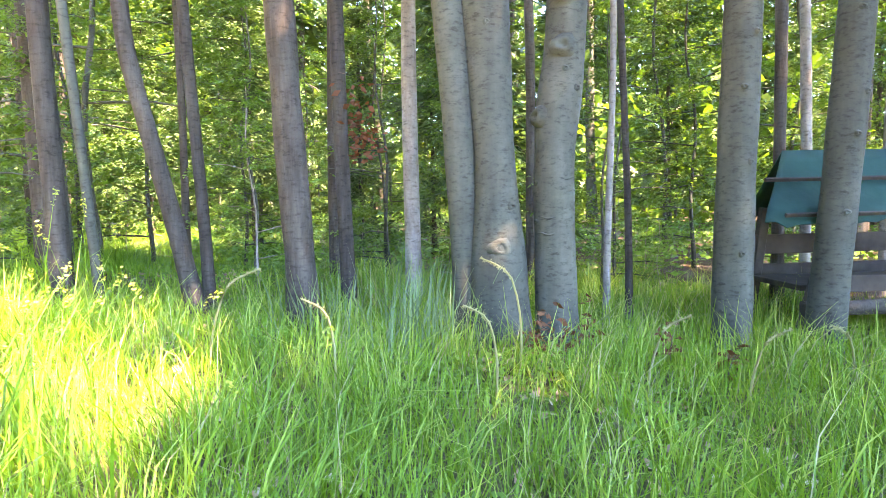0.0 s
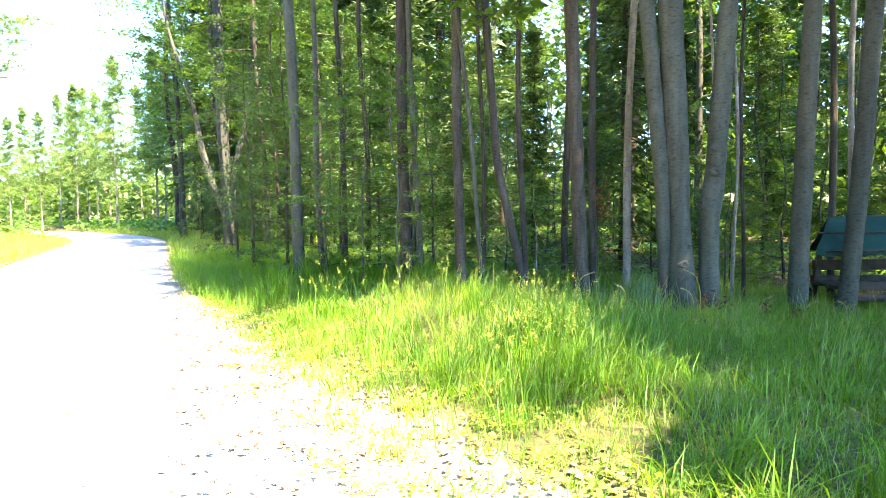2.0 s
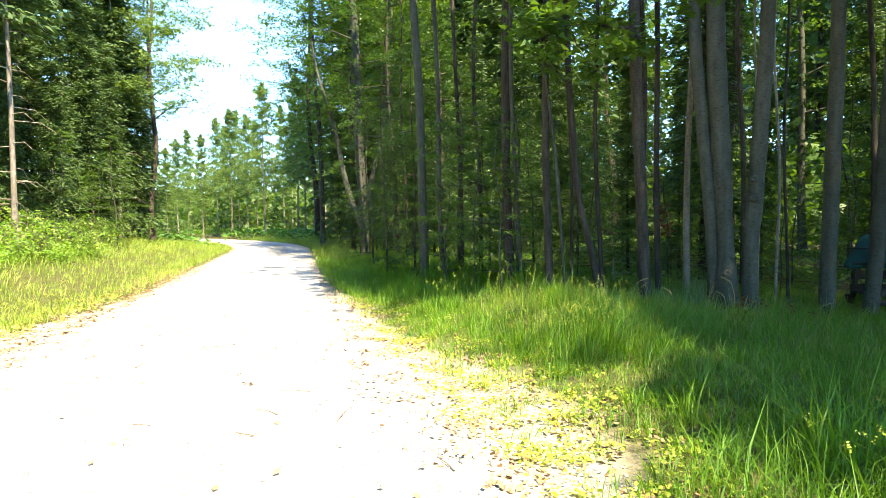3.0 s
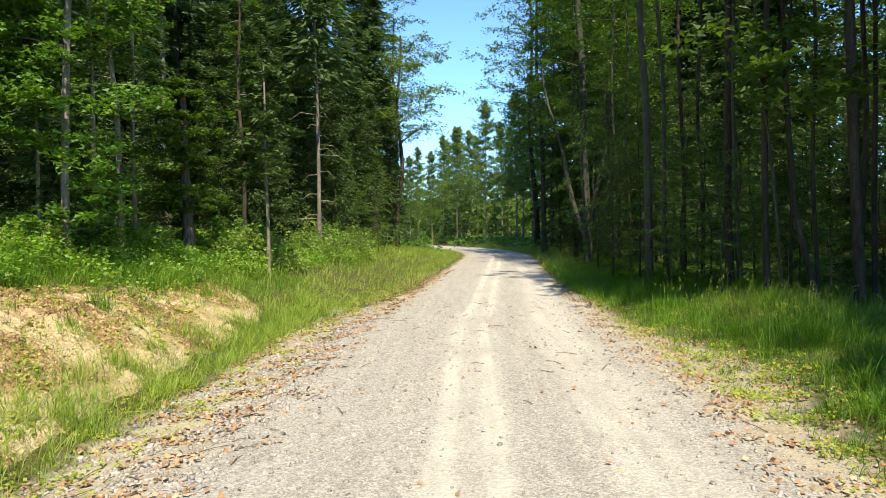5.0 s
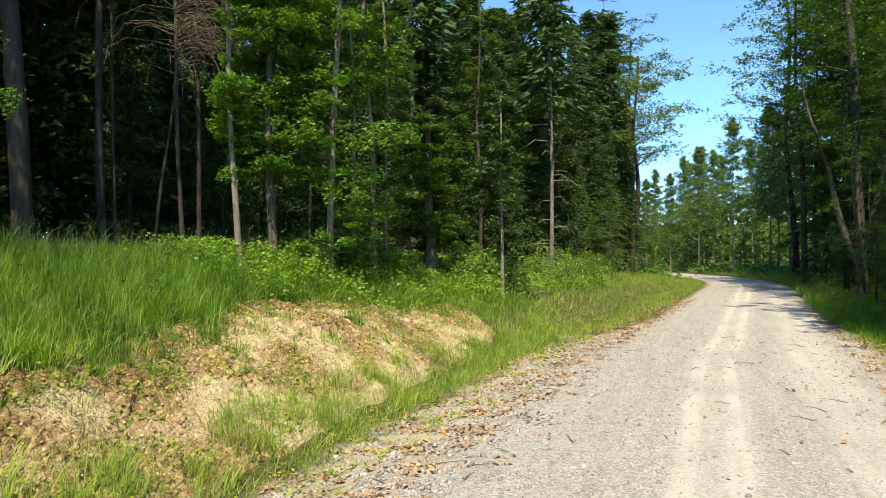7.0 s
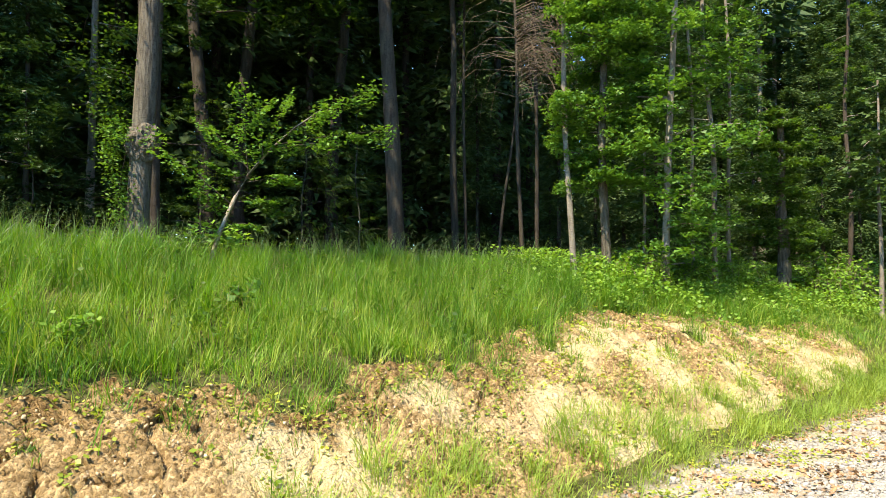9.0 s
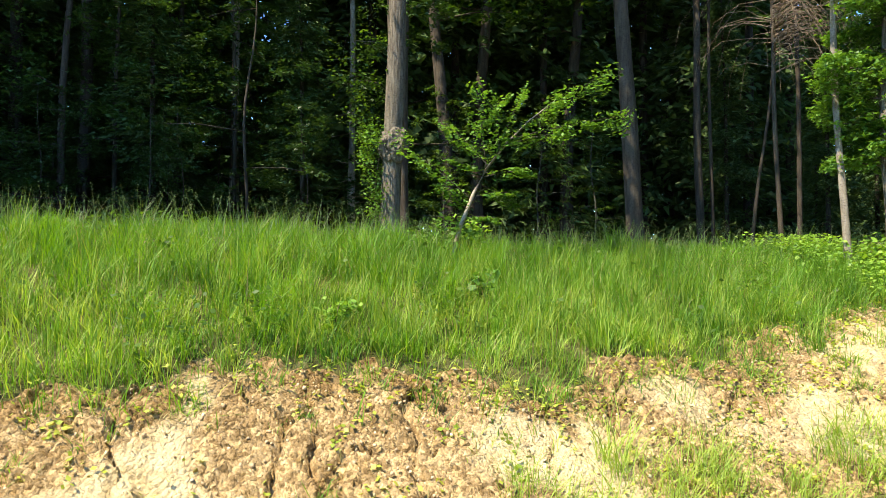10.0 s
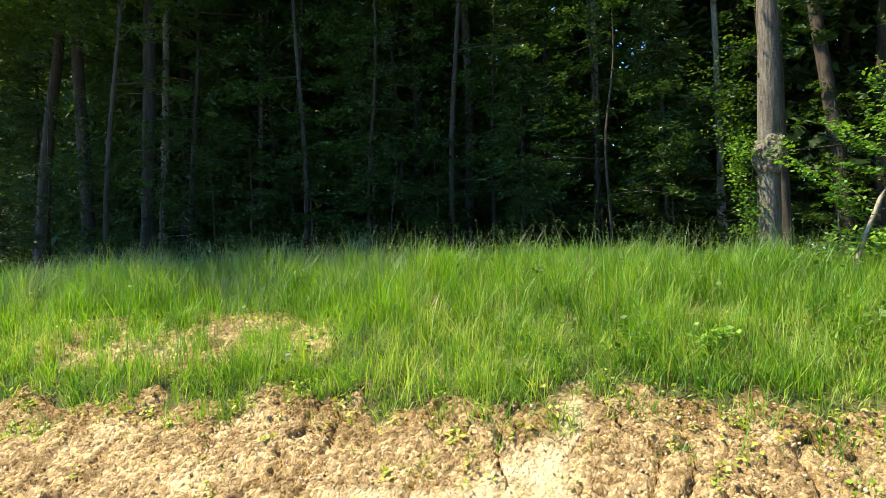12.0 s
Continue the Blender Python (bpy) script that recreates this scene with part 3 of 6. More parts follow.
def crown_on(tree, p, rad, low, reach, boughs, leaves, size, bark, leaf, seed, up=0.35, top=1.0, limbs_apart=0):
    """Boughs and leaves on the trunk line p from the share low of its height upwards."""
    r = np.random.default_rng(seed)
    starts, outs, lens, twigs = [], [], [], []
    for b in range(boughs):
        q = low + (top - low) * (b + r.uniform(0, 1)) / boughs
        k = min(int(q * (len(p) - 1)), len(p) - 2)
        at = p[k] + (p[k + 1] - p[k]) * (q * (len(p) - 1) - k)
        h = r.uniform(0, 6.28)
        shape = np.sin(np.pi * (0.18 + 0.8 * (q - low) / (1.0 - low + 1e-6)))
        ln = reach * (0.4 + 0.6 * shape) * r.uniform(0.7, 1.2)
        o = np.array([np.cos(h), np.sin(h), up * r.uniform(0.2, 1.6)])
        o /= np.linalg.norm(o)
        starts.append(at)
        outs.append(o)
        lens.append(ln)
        tip = at + o * ln * 0.85 - np.array([0, 0, 0.08 * ln])
        t = tube([at, at + o * ln * 0.45, tip], [min(rad[k] * 0.45, 0.02 * ln), 0.006 + ln * 0.005, 0.004], 4)
        if b < limbs_apart:
            add_mesh("limb", mesh_np("limb", *t), bark, tree, shade=True)
        elif b % 4 == 0:
            twigs.append(t)
    if twigs:
        tagged(add_mesh("twig_work", mesh_np("twig_work", *merge(twigs)), bark, tree, shade=True), kind="stuff")
    c = sprays(starts, outs, lens, leaves)
    tagged(add_mesh("crown", mesh_np("crown", *leaf_pairs(c, size, 0.75, slim=0.7)), leaf, tree), kind="stuff")


def broadleaf(name, tall, radius, low, reach, boughs, leaves, size, bark, leaf, seed, lean=(0, 0), sway=0.1, up=0.35, label="", group=""):
    """A forest tree: tapered trunk, limbs and a crown of loose leaf sprays."""
    tree = tagged(new(name), label, "tree", group)
    p, rad = trunk_line(tall, radius, lean, sway, seed)
    add_mesh("trunk", mesh_np("trunk", *tube(p[::2], rad[::2], 10, 0.05, seed)), bark, tree, shade=True)
    crown_on(tree, p, rad, low, reach, boughs, leaves, size, bark, leaf, seed, up)
    return tree


def conifer(name, tall, radius, low, reach, whorls, per, leaves, size, bark, leaf, seed, label="", group="", droop=0.3, slim=0.3, snags=0, loose=0.0):
    """A spruce or larch: straight trunk with drooping boughs in whorls; snags: dead twigs below the crown."""
    r = np.random.default_rng(seed)
    tree = tagged(new(name), label, "tree", group)
    p, rad = trunk_line(tall, radius, (r.normal(0, 0.01), r.normal(0, 0.01)), 0.05, seed, taper=0.93)
    add_mesh("trunk", mesh_np("trunk", *tube(p[::3], rad[::3], 8, 0.04, seed)), bark, tree, shade=True)
    cs, ax, twigs = [], [], []
    for w in range(whorls):
        q = low + (0.99 - low) * (w + r.uniform(0, 0.8)) / whorls
        at = p[min(int(q * (len(p) - 1)), len(p) - 1)] * 1.0
        at[2] = q * tall
        full = 1 - (q - low) / (1 - low)
        for k in range(per):
            at = at + np.array([0, 0, r.uniform(-0.5, 0.5) * (0.99 - low) / whorls * tall * 1.3])
            h = r.uniform(0, 6.28)
            ln = reach * (0.1 + 0.9 * full ** 0.8) * r.uniform(0.6 - 0.6 * loose, 1.15 + 0.4 * loose)
            o = np.array([np.cos(h), np.sin(h), -0.12 + 0.5 * (1 - full) + loose * r.normal(0.2, 0.7)])
            t = rng.uniform(0.08, 1, leaves)
            side = np.array([-np.sin(h), np.cos(h), 0])
            sgn = rng.choice([-1, 1], leaves)
            lat = sgn * rng.uniform(0, 1, leaves) * 0.36 * ln * (1.08 - t)
            pos = at + o * (t * ln)[:, None] + side * lat[:, None]
            pos[:, 2] += -droop * ln * t ** 1.6 + 0.12 * ln * t ** 4 - rng.uniform(0, 0.7, leaves) * size
            cs.append(pos)
            ax.append(o * 1.0 + side * (sgn * rng.uniform(0.2, 1.2, leaves))[:, None] + np.array([0, 0, -0.5]) * rng.uniform(0, 1.5, leaves)[:, None])
            if k % 6 == 0 and w % 2 == 0:
                twigs.append(tube([at, at + o * ln * 0.5 + np.array([0, 0, -droop * ln * 0.3]), at + o * ln + np.array([0, 0, -droop * ln])], [0.012 + 0.006 * ln, 0.008 + 0.003 * ln, 0.003], 4))
    for _ in range(snags):
        z = r.uniform(0.03, max(low, 0.1)) * tall
        h, ln = r.uniform(0, 6.28), r.uniform(0.5, 1.4)
        o = np.array([np.cos(h), np.sin(h), 0])
        at = np.array([0, 0, z])
        twigs.append(tube([at, at + o * ln * 0.6, at + o * ln + np.array([0, 0, -0.25 * ln])], [0.014, 0.009, 0.003], 4))
    tagged(add_mesh("twig_work", mesh_np("twig_work", *merge(twigs)), bark, tree, shade=True), kind="stuff")
    tagged(add_mesh("crown", mesh_np("crown", *leaf_pairs(np.concatenate(cs), size, 0.55, axis=np.concatenate(ax), slim=slim)), leaf, tree), kind="stuff")
    return tree


# kinds of forest tree, each built once and then set out as copies
KINDS = {
    "beech": broadleaf("beech_tree", 19.0, 0.16, 0.26, 3.6, 54, 120, 0.175, BARK_BEECH, LEAF_BEECH, 11, (0.02, 0.01), label="tall grey-barked beech in the forest with fresh green leaves", group="forest trees"),
    "oak": broadleaf("oak_tree", 18.0, 0.18, 0.32, 4.0, 52, 120, 0.18, BARK_DARK, LEAF_BEECH, 12, (-0.02, 0.02), 0.22, label="dark-barked forest tree with a loose green crown", group="forest trees"),
    "young": broadleaf("young_beech", 8.5, 0.055, 0.1, 2.2, 40, 66, 0.12, BARK_BEECH, LEAF_BEECH, 13, (0.02, -0.03), 0.12, up=0.12, label="slender young beech with level sprays of leaves", group="understorey trees"),
    # its lighter green is partly the sun on the leaves, put into the colour
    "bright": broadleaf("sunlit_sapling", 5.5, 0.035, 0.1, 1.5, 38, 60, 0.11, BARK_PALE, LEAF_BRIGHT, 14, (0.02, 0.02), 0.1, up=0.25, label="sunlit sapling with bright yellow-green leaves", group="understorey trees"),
    "spruce": conifer("spruce_tree", 20.0, 0.16, 0.1, 2.7, 34, 6, 28, 0.46, BARK_DARK, LEAF_SPRUCE, 15, "tall dark green spruce with drooping boughs in the forest", "forest trees", 0.45, 0.3, 16),
    "bare": conifer("slim_spruce", 17.0, 0.09, 0.4, 1.7, 20, 6, 17, 0.5, BARK_PALE, LEAF_SPRUCE, 16, "slim spruce with a long bare pale trunk", "forest trees", 0.35, 0.34, 26),
    "pine": conifer("larch_tree", 17.0, 0.12, 0.34, 2.9, 30, 6, 46, 0.29, BARK_PALE, LEAF_PINE, 17, "tall larch with a bare pale trunk and light green top", "larches at the bend", 0.15, 0.36, 10, 0.6),
    # for shade and tier the forest's shade is put into dark leaves and bark
    "shade": broadleaf("shaded_sapling", 8.5, 0.05, 0.08, 2.7, 26, 80, 0.16, BARK_DARK, LEAF_SHADE, 20, (0.02, 0.03), 0.12, up=0.03, label="young beech whose level sprays are coloured dark for shade", group="understorey trees"),
    "tier": broadleaf("tiered_beech", 14.0, 0.085, 0.05, 2.5, 46, 120, 0.13, BARK_DARK, LEAF_HALF_SHADE, 23, (0.01, 0.02), 0.12, up=0.0, label="beech behind the bank, its level leaf tiers coloured dark for shade", group="understorey trees"),
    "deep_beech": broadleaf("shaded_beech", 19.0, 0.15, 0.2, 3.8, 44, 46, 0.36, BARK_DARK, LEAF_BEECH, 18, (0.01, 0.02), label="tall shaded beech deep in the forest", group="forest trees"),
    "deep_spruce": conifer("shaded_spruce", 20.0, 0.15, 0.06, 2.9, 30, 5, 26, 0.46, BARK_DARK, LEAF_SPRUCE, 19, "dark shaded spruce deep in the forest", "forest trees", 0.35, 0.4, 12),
}
USED = {k: False for k in KINDS}


def plant_xy(kind, x, y, scale=1.0, stretch=1.0, turn=None):
    turn = rng.uniform(0, 6.28) if turn is None else turn
    m = Matrix.Translation((x, y, ground_z(x, y) - 0.02)) @ Matrix.Rotation(turn, 4, "Z") @ Matrix.Diagonal((scale, scale, scale * stretch, 1))
    if not USED[kind]:
        USED[kind] = True
        KINDS[kind].matrix_basis = m
        return KINDS[kind]
    return copy_thing(KINDS[kind], m)


def plant(kind, bearing, dist, scale=1.0, stretch=1.0, turn=None):
    return plant_xy(kind, *polar(bearing, dist), scale, stretch, turn)


# forest edge on the right of the road: leafy young trees between the trunks
for b, r, k, s in [(-11.6, 27, "beech", 0.9), (-12.0, 28, "beech", 0.8), (-12.5, 24, "tier", 0.85), (-13.4, 22, "tier", 0.75), (-16.2, 20, "tier", 0.8), (-11.2, 32, "oak", 1.0), (-9.2, 38, "beech", 1.1), (-6.9, 45, "beech", 1.0), (-6.2, 40, "beech", 1.15), (-9.6, 35, "oak", 1.05), (-5.6, 50, "oak", 1.2),
                   (-21.8, 14.6, "young", 0.62), (-19.8, 16.0, "young", 0.8), (-23.0, 15.2, "young", 0.7), (-17.4, 17.5, "young", 0.95), (-26.0, 15.5, "young", 0.6), (-31.5, 15.0, "young", 0.5), (-34.5, 16, "spruce", 0.45), (-36.0, 15.5, "young", 0.55),
                   (-28.2, 13.0, "bright", 0.27), (-28.9, 15.6, "bright", 0.4), (-22.5, 17, "bright", 0.9), (-20.2, 17.5, "bright", 1.0), (-17.2, 18.5, "bright", 1.1), (-23.4, 17.5, "bright", 0.8),
                   (-39.5, 14.4, "young", 0.5), (-41.0, 15, "bright", 0.6), (-43.5, 16, "young", 0.7), (-44.5, 15, "young", 0.55), (-46.5, 15, "young", 0.75), (-33.2, 17.5, "spruce", 0.5), (-29.8, 18.5, "spruce", 0.55), (-25.2, 18.0, "spruce", 0.6), (-38.4, 17.5, "spruce", 0.5), (-13.0, 20.5, "bright", 0.9), (-10.8, 22.0, "young", 0.9),
                   (-20.6, 12.9, "young", 0.55), (-18.6, 14.0, "young", 0.6), (-16.6, 15.0, "young", 0.62), (-31.9, 13.6, "young", 0.45), (-37.2, 13.2, "bright", 0.5), (-38.6, 13.6, "young", 0.42), (-14.2, 17.5, "tier", 0.45), (-12.0, 19.0, "tier", 0.45), (-27.0, 14.5, "young", 0.5), (-30.6, 15.0, "bright", 0.5), (-33.8, 14.5, "bright", 0.55), (-40.4, 13.6, "bright", 0.45)]:
    plant(k, b, r, s)
for b, r, sc in [(-9.0, 30, 0.55), (-10.8, 28, 0.45), (-12.0, 26, 0.6), (-13.8, 24, 0.45), (-15.5, 23, 0.6), (-17.0, 21.5, 0.45), (-11.4, 33, 0.8), (-14.6, 29, 0.85), (-7.6, 37, 0.8), (-18.4, 23, 0.7), (-9.8, 38, 0.9), (-16.4, 32, 0.9), (-8.8, 46, 1.2), (-10.4, 42, 1.15), (-11.8, 37, 1.05), (-13.2, 35, 1.1), (-14.9, 33, 1.05), (-17.4, 34, 1.1), (-19.0, 30, 1.0), (-20.8, 31, 1.1), (-22.6, 29, 1.0), (-15.8, 27, 0.95), (-12.6, 30, 0.9)]:
    plant("spruce", b, r, sc)


def thicket(n, region, kinds, smin, smax, gap, seed):
    """Trees strewn over a region of the plan, none nearer than gap to another of the same call."""
    r = np.random.default_rng(seed)
    done = []
    tries = 0
    while len(done) < n and tries < 6000:
        tries += 1
        x, y = region(r)
        if all((x - a) ** 2 + (y - c) ** 2 > gap * gap for a, c in done):
            done.append((x, y))
            plant_xy(kinds[r.integers(len(kinds))], x, y, r.uniform(smin, smax), r.uniform(0.9, 1.15), r.uniform(0, 6.28))


def right_wood(r):
    y = r.uniform(7, 60)
    if 12 < y < 27 and r.uniform() < 0.6:
        y += 18
    return road_middle(y) + r.uniform(9.5, 17) + 2.5 * (y < 14), y


def right_deep(r):
    y = r.uniform(-4, 62)
    if 8 < y < 28 and r.uniform() < 0.55:
        y += 26
    x = road_middle(y) + r.uniform(17, 30)
    return x + (12.0 if 26 < math.degrees(math.atan2(x, y)) < 42 and r.uniform() < 0.7 else 0.0), y


def right_low(r):
    y = r.uniform(9, 44)
    return road_middle(y) + r.uniform(7.5, 19) + 3.0 * (y < 15), y


def left_wood(r):
    # its low-y end lies out of view, planted to block sun from the wood
    y = r.uniform(-24, 11)
    return -r.uniform(13.5, 18) - (3.5 if 3 < y < 11 else 0), y


def left_spruces(r):
    y = r.uniform(12, 56)
    return road_middle(y) - r.uniform(8.5, 17), y


def left_deep(r):
    y = r.uniform(-26, 62)
    return road_middle(y) - r.uniform(17, 30) - 1.5 * smooth(20, 40, y), y


thicket(22, right_wood, ["beech", "oak", "spruce", "bare", "beech"], 0.75, 1.1, 2.3, 21)
thicket(32, right_deep, ["deep_beech", "deep_spruce", "deep_spruce"], 0.8, 1.1, 2.5, 27)
thicket(52, right_low, ["young", "young", "young", "bright"], 0.55, 1.1, 1.8, 22)
thicket(24, left_wood, ["spruce", "spruce", "oak", "spruce", "bare"], 0.8, 1.15, 2.4, 24)
thicket(20, left_spruces, ["spruce", "spruce", "spruce", "bare"], 0.8, 1.2, 2.2, 29)
thicket(56, left_deep, ["deep_spruce", "deep_spruce", "deep_beech"], 0.8, 1.15, 2.5, 28)
thicket(20, left_wood, ["shade", "shade", "shade", "spruce"], 0.45, 0.9, 2.0, 25)
thicket(8, left_spruces, ["young", "spruce"], 0.4, 0.7, 2.0, 26)
# unseen trees added on the right, beside the way, to shade the first row
for x, y, k, sc in [(10.2, 6.0, "beech", 0.9), (10.0, 0.0, "beech", 0.9), (10.6, -3.5, "oak", 0.9), (12.4, -7.0, "beech", 1.0), (10.2, 4.4, "beech", 0.85), (9.7, 1.8, "beech", 0.85), (8.5, -1.2, "oak", 0.85), (8.8, -4.4, "beech", 0.9), (6.3, -0.6, "beech", 0.6), (7.0, 1.4, "beech", 0.6)]:
    plant_xy(k, x, y, sc)
# oaks from (-9.4, -12.6) on are mostly unseen, added to shade the wood's edge
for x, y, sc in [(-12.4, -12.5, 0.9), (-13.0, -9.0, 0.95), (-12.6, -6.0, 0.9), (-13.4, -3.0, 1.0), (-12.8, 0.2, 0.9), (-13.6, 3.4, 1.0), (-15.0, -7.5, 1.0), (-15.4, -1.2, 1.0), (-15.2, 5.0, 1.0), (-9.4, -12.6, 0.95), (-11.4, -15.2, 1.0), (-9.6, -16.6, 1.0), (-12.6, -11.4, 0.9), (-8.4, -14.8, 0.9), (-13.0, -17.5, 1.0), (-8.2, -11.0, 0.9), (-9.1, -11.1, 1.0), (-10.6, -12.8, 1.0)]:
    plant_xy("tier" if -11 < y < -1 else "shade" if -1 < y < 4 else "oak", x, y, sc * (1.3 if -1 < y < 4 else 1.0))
for b, r, sc in [(119, 19, 1.0), (122.5, 21, 1.0), (116, 20, 1.0), (125, 18, 0.9), (129, 20, 1.0), (112, 19, 1.0), (95, 19, 1.0), (99, 21, 1.0), (106.4, 21, 1.15), (107.6, 25, 1.2), (105.2, 24, 1.1),
                 (44, 27, 1.1), (47, 24, 1.05), (50, 23, 1.0), (53, 26, 1.1), (55, 23, 1.05), (57.5, 27, 1.1), (60, 24, 1.1), (63, 23, 1.0), (66, 26, 1.1), (69, 23, 1.0), (72, 25, 1.1), (75, 22, 1.0), (79, 24, 1.1), (83, 22, 1.0), (88, 24, 1.1),
                 (-8.2, 52, 1.4), (-9.4, 47, 1.3), (-10.8, 44, 1.3), (-12.2, 41, 1.25), (-13.6, 39, 1.25), (-15.0, 38, 1.2), (-16.4, 36, 1.2), (-17.8, 37, 1.25), (-19.2, 35, 1.2), (-20.6, 36, 1.25), (-22.0, 34, 1.2), (-23.4, 35, 1.25), (-24.8, 33, 1.2), (-11.5, 48, 1.4), (-14.3, 45, 1.4), (-18.5, 42, 1.35), (-21.4, 40, 1.35)]:
    plant("deep_spruce", b, r, sc)
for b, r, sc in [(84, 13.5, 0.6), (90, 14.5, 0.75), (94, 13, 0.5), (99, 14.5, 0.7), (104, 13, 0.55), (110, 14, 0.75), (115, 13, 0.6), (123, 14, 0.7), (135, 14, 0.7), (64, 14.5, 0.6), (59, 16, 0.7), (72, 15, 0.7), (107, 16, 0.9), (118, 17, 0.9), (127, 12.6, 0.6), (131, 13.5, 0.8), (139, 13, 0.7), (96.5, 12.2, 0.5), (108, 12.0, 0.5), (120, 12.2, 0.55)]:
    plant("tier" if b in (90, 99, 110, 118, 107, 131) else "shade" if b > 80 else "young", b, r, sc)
for x, y, sc in [(17.0, 16.5, 0.85), (19.0, 13.2, 0.95), (21.5, 16.0, 1.0), (20.5, 11.0, 0.95), (24.0, 16.0, 1.1), (25.0, 19.0, 1.1), (23.5, 13.2, 1.1), (26.5, 14.6, 1.15)]:
    plant_xy("spruce", x, y, sc)
# tall oak added out of view, to throw shade on the grass beyond
plant_xy("oak", 8.3, 2.6, 0.7, 1.6, 0.5)
# spruces along the left of the road and the larches where it bends
for b, r, k, s in [(18.8, 24, "spruce", 0.9), (15.4, 27, "spruce", 1.05), (12.6, 31, "spruce", 1.15), (10.4, 36, "spruce", 1.6), (21.3, 20, "spruce", 0.8), (13.4, 22, "bare", 0.8),
                   (8.6, 38, "bare", 0.9), (8.3, 30, "young", 0.8), (6.6, 37, "bright", 1.0), (7.6, 42, "spruce", 1.25), 
                   (4.6, 60, "bright", 1.2), (9.4, 30, "young", 0.6), (11.3, 25, "young", 0.7), (8.9, 34, "spruce", 0.9), (17.0, 21, "spruce", 0.55), (26.0, 18, "spruce", 0.7), (28.5, 20, "spruce", 0.9), (16.8, 30, "spruce", 1.1), (14.0, 34, "spruce", 1.2), (11.6, 40, "spruce", 1.7), (9.6, 42, "spruce", 1.7),
                   (19.8, 28, "spruce", 1.0), (22.3, 25, "spruce", 0.95), (25.0, 23, "spruce", 0.95), (8.2, 48, "spruce", 1.3), (6.9, 50, "oak", 1.0), (18.2, 33, "spruce", 1.2), (30.5, 18, "spruce", 0.9), (33.5, 17, "spruce", 0.9),
                   (7.3, 45, "spruce", 1.3), (9.0, 39, "spruce", 1.6), (10.0, 33, "spruce", 1.1), (11.0, 33, "spruce", 1.15), (12.0, 28, "spruce", 0.95), (13.2, 29, "spruce", 1.05), (14.6, 24, "spruce", 0.9), (16.0, 24, "spruce", 0.9), (17.6, 22, "spruce", 0.85),
                   (19.0, 20, "spruce", 0.75), (20.0, 22, "spruce", 0.9), (24, 26, "spruce", 1.1), (27, 24, "spruce", 1.1), (29.5, 26, "spruce", 1.2), (22, 30, "spruce", 1.3), (25.5, 31, "spruce", 1.3), (31, 28, "spruce", 1.2), (20.5, 33, "spruce", 1.4), (34, 24, "spruce", 1.1), (36, 27, "spruce", 1.2), (38.5, 24, "spruce", 1.1), (23, 22, "spruce", 0.8), (20.4, 24, "spruce", 1.0),
                   (17.5, 36, "spruce", 1.65), (18.9, 38, "spruce", 1.7), (16.2, 37, "spruce", 1.65), (8.3, 40, "spruce", 1.7), (15.0, 31, "spruce", 1.2), (18.3, 26, "spruce", 1.2), (17.2, 25, "spruce", 1.1), (19.5, 30, "spruce", 1.35), (16.0, 28, "spruce", 1.25), (20.3, 26, "spruce", 1.25), (21.5, 24, "spruce", 1.15), (23.5, 27, "spruce", 1.3)]:
    plant(k, b, r, s)
for b, r, s in [(-1.2, 62, 0.72), (-3.85, 64, 1.0), (-4.4, 64, 0.95), (1.4, 66, 0.8), (2.6, 72, 0.8), (0.3, 74, 0.85), (3.6, 66, 0.65), (-2.6, 78, 0.95), (-5.2, 58, 1.0), (4.8, 76, 0.75), (-0.4, 84, 0.9), (1.0, 86, 1.0), (2.1, 90, 0.9),
                (5.5, 70, 0.65), (-6.0, 68, 1.0), (-3.2, 88, 1.0), (6.2, 64, 0.55), (-7.0, 60, 1.0)]:
    plant("pine", b, r, s * 1.1)
for b, r, s in [(0.8, 66, 0.8), (2.0, 68, 0.7), (-2.0, 68, 0.9), (3.2, 62, 0.7), (-0.5, 72, 1.0), (4.4, 66, 0.8), (-3.0, 72, 1.0), (5.4, 58, 0.7)]:
    plant("young", b, r, s)


# the deep wood behind: foliage that nobody could count
def deep_wood(name, n, place, size, leaf, label):
    c = place(n)
    return tagged(add_mesh(name, mesh_np(name, *leaf_quads(c, size, 0.35, slim=0.8)), leaf), label, "forest", kind="stuff")


def clumped(n, xr, yr, low, high, clumps, spread_c):
    """Points gathered in clumps over a stretch of land."""
    cx, cy, cz = rng.uniform(*xr, clumps), rng.uniform(*yr, clumps), rng.uniform(low, high, clumps)
    k = rng.integers(0, clumps, n)
    x, y = cx[k] + rng.normal(0, spread_c, n), cy[k] + rng.normal(0, spread_c, n)
    return np.stack([x + road_middle(y), y, height(x + road_middle(y), y) + np.maximum(cz[k] + rng.normal(0, spread_c * 0.7, n), 0.1)], -1)


deep_wood("deep_wood", 60000, lambda n: clumped(n, (-46, -26), (-55, 80), 0, 21, 2400, 1.5), 0.85, LEAF_SPRUCE, "deep dark forest behind the bank")
deep_wood("deep_undergrowth", 14000, lambda n: clumped(n, (-36, -21), (-40, 70), 0, 3.0, 700, 1.2), 0.5, LEAF_SPRUCE, "dark undergrowth deep in the forest behind the bank")
# dimmed leaves here: the wood's shade is put into the colour
deep_wood("deep_wood", 26000, lambda n: clumped(n, (25, 48), (-16, 80), 0, 15, 900, 1.6), 0.6, LEAF_HALF_SHADE, "deep green forest beyond the grass")
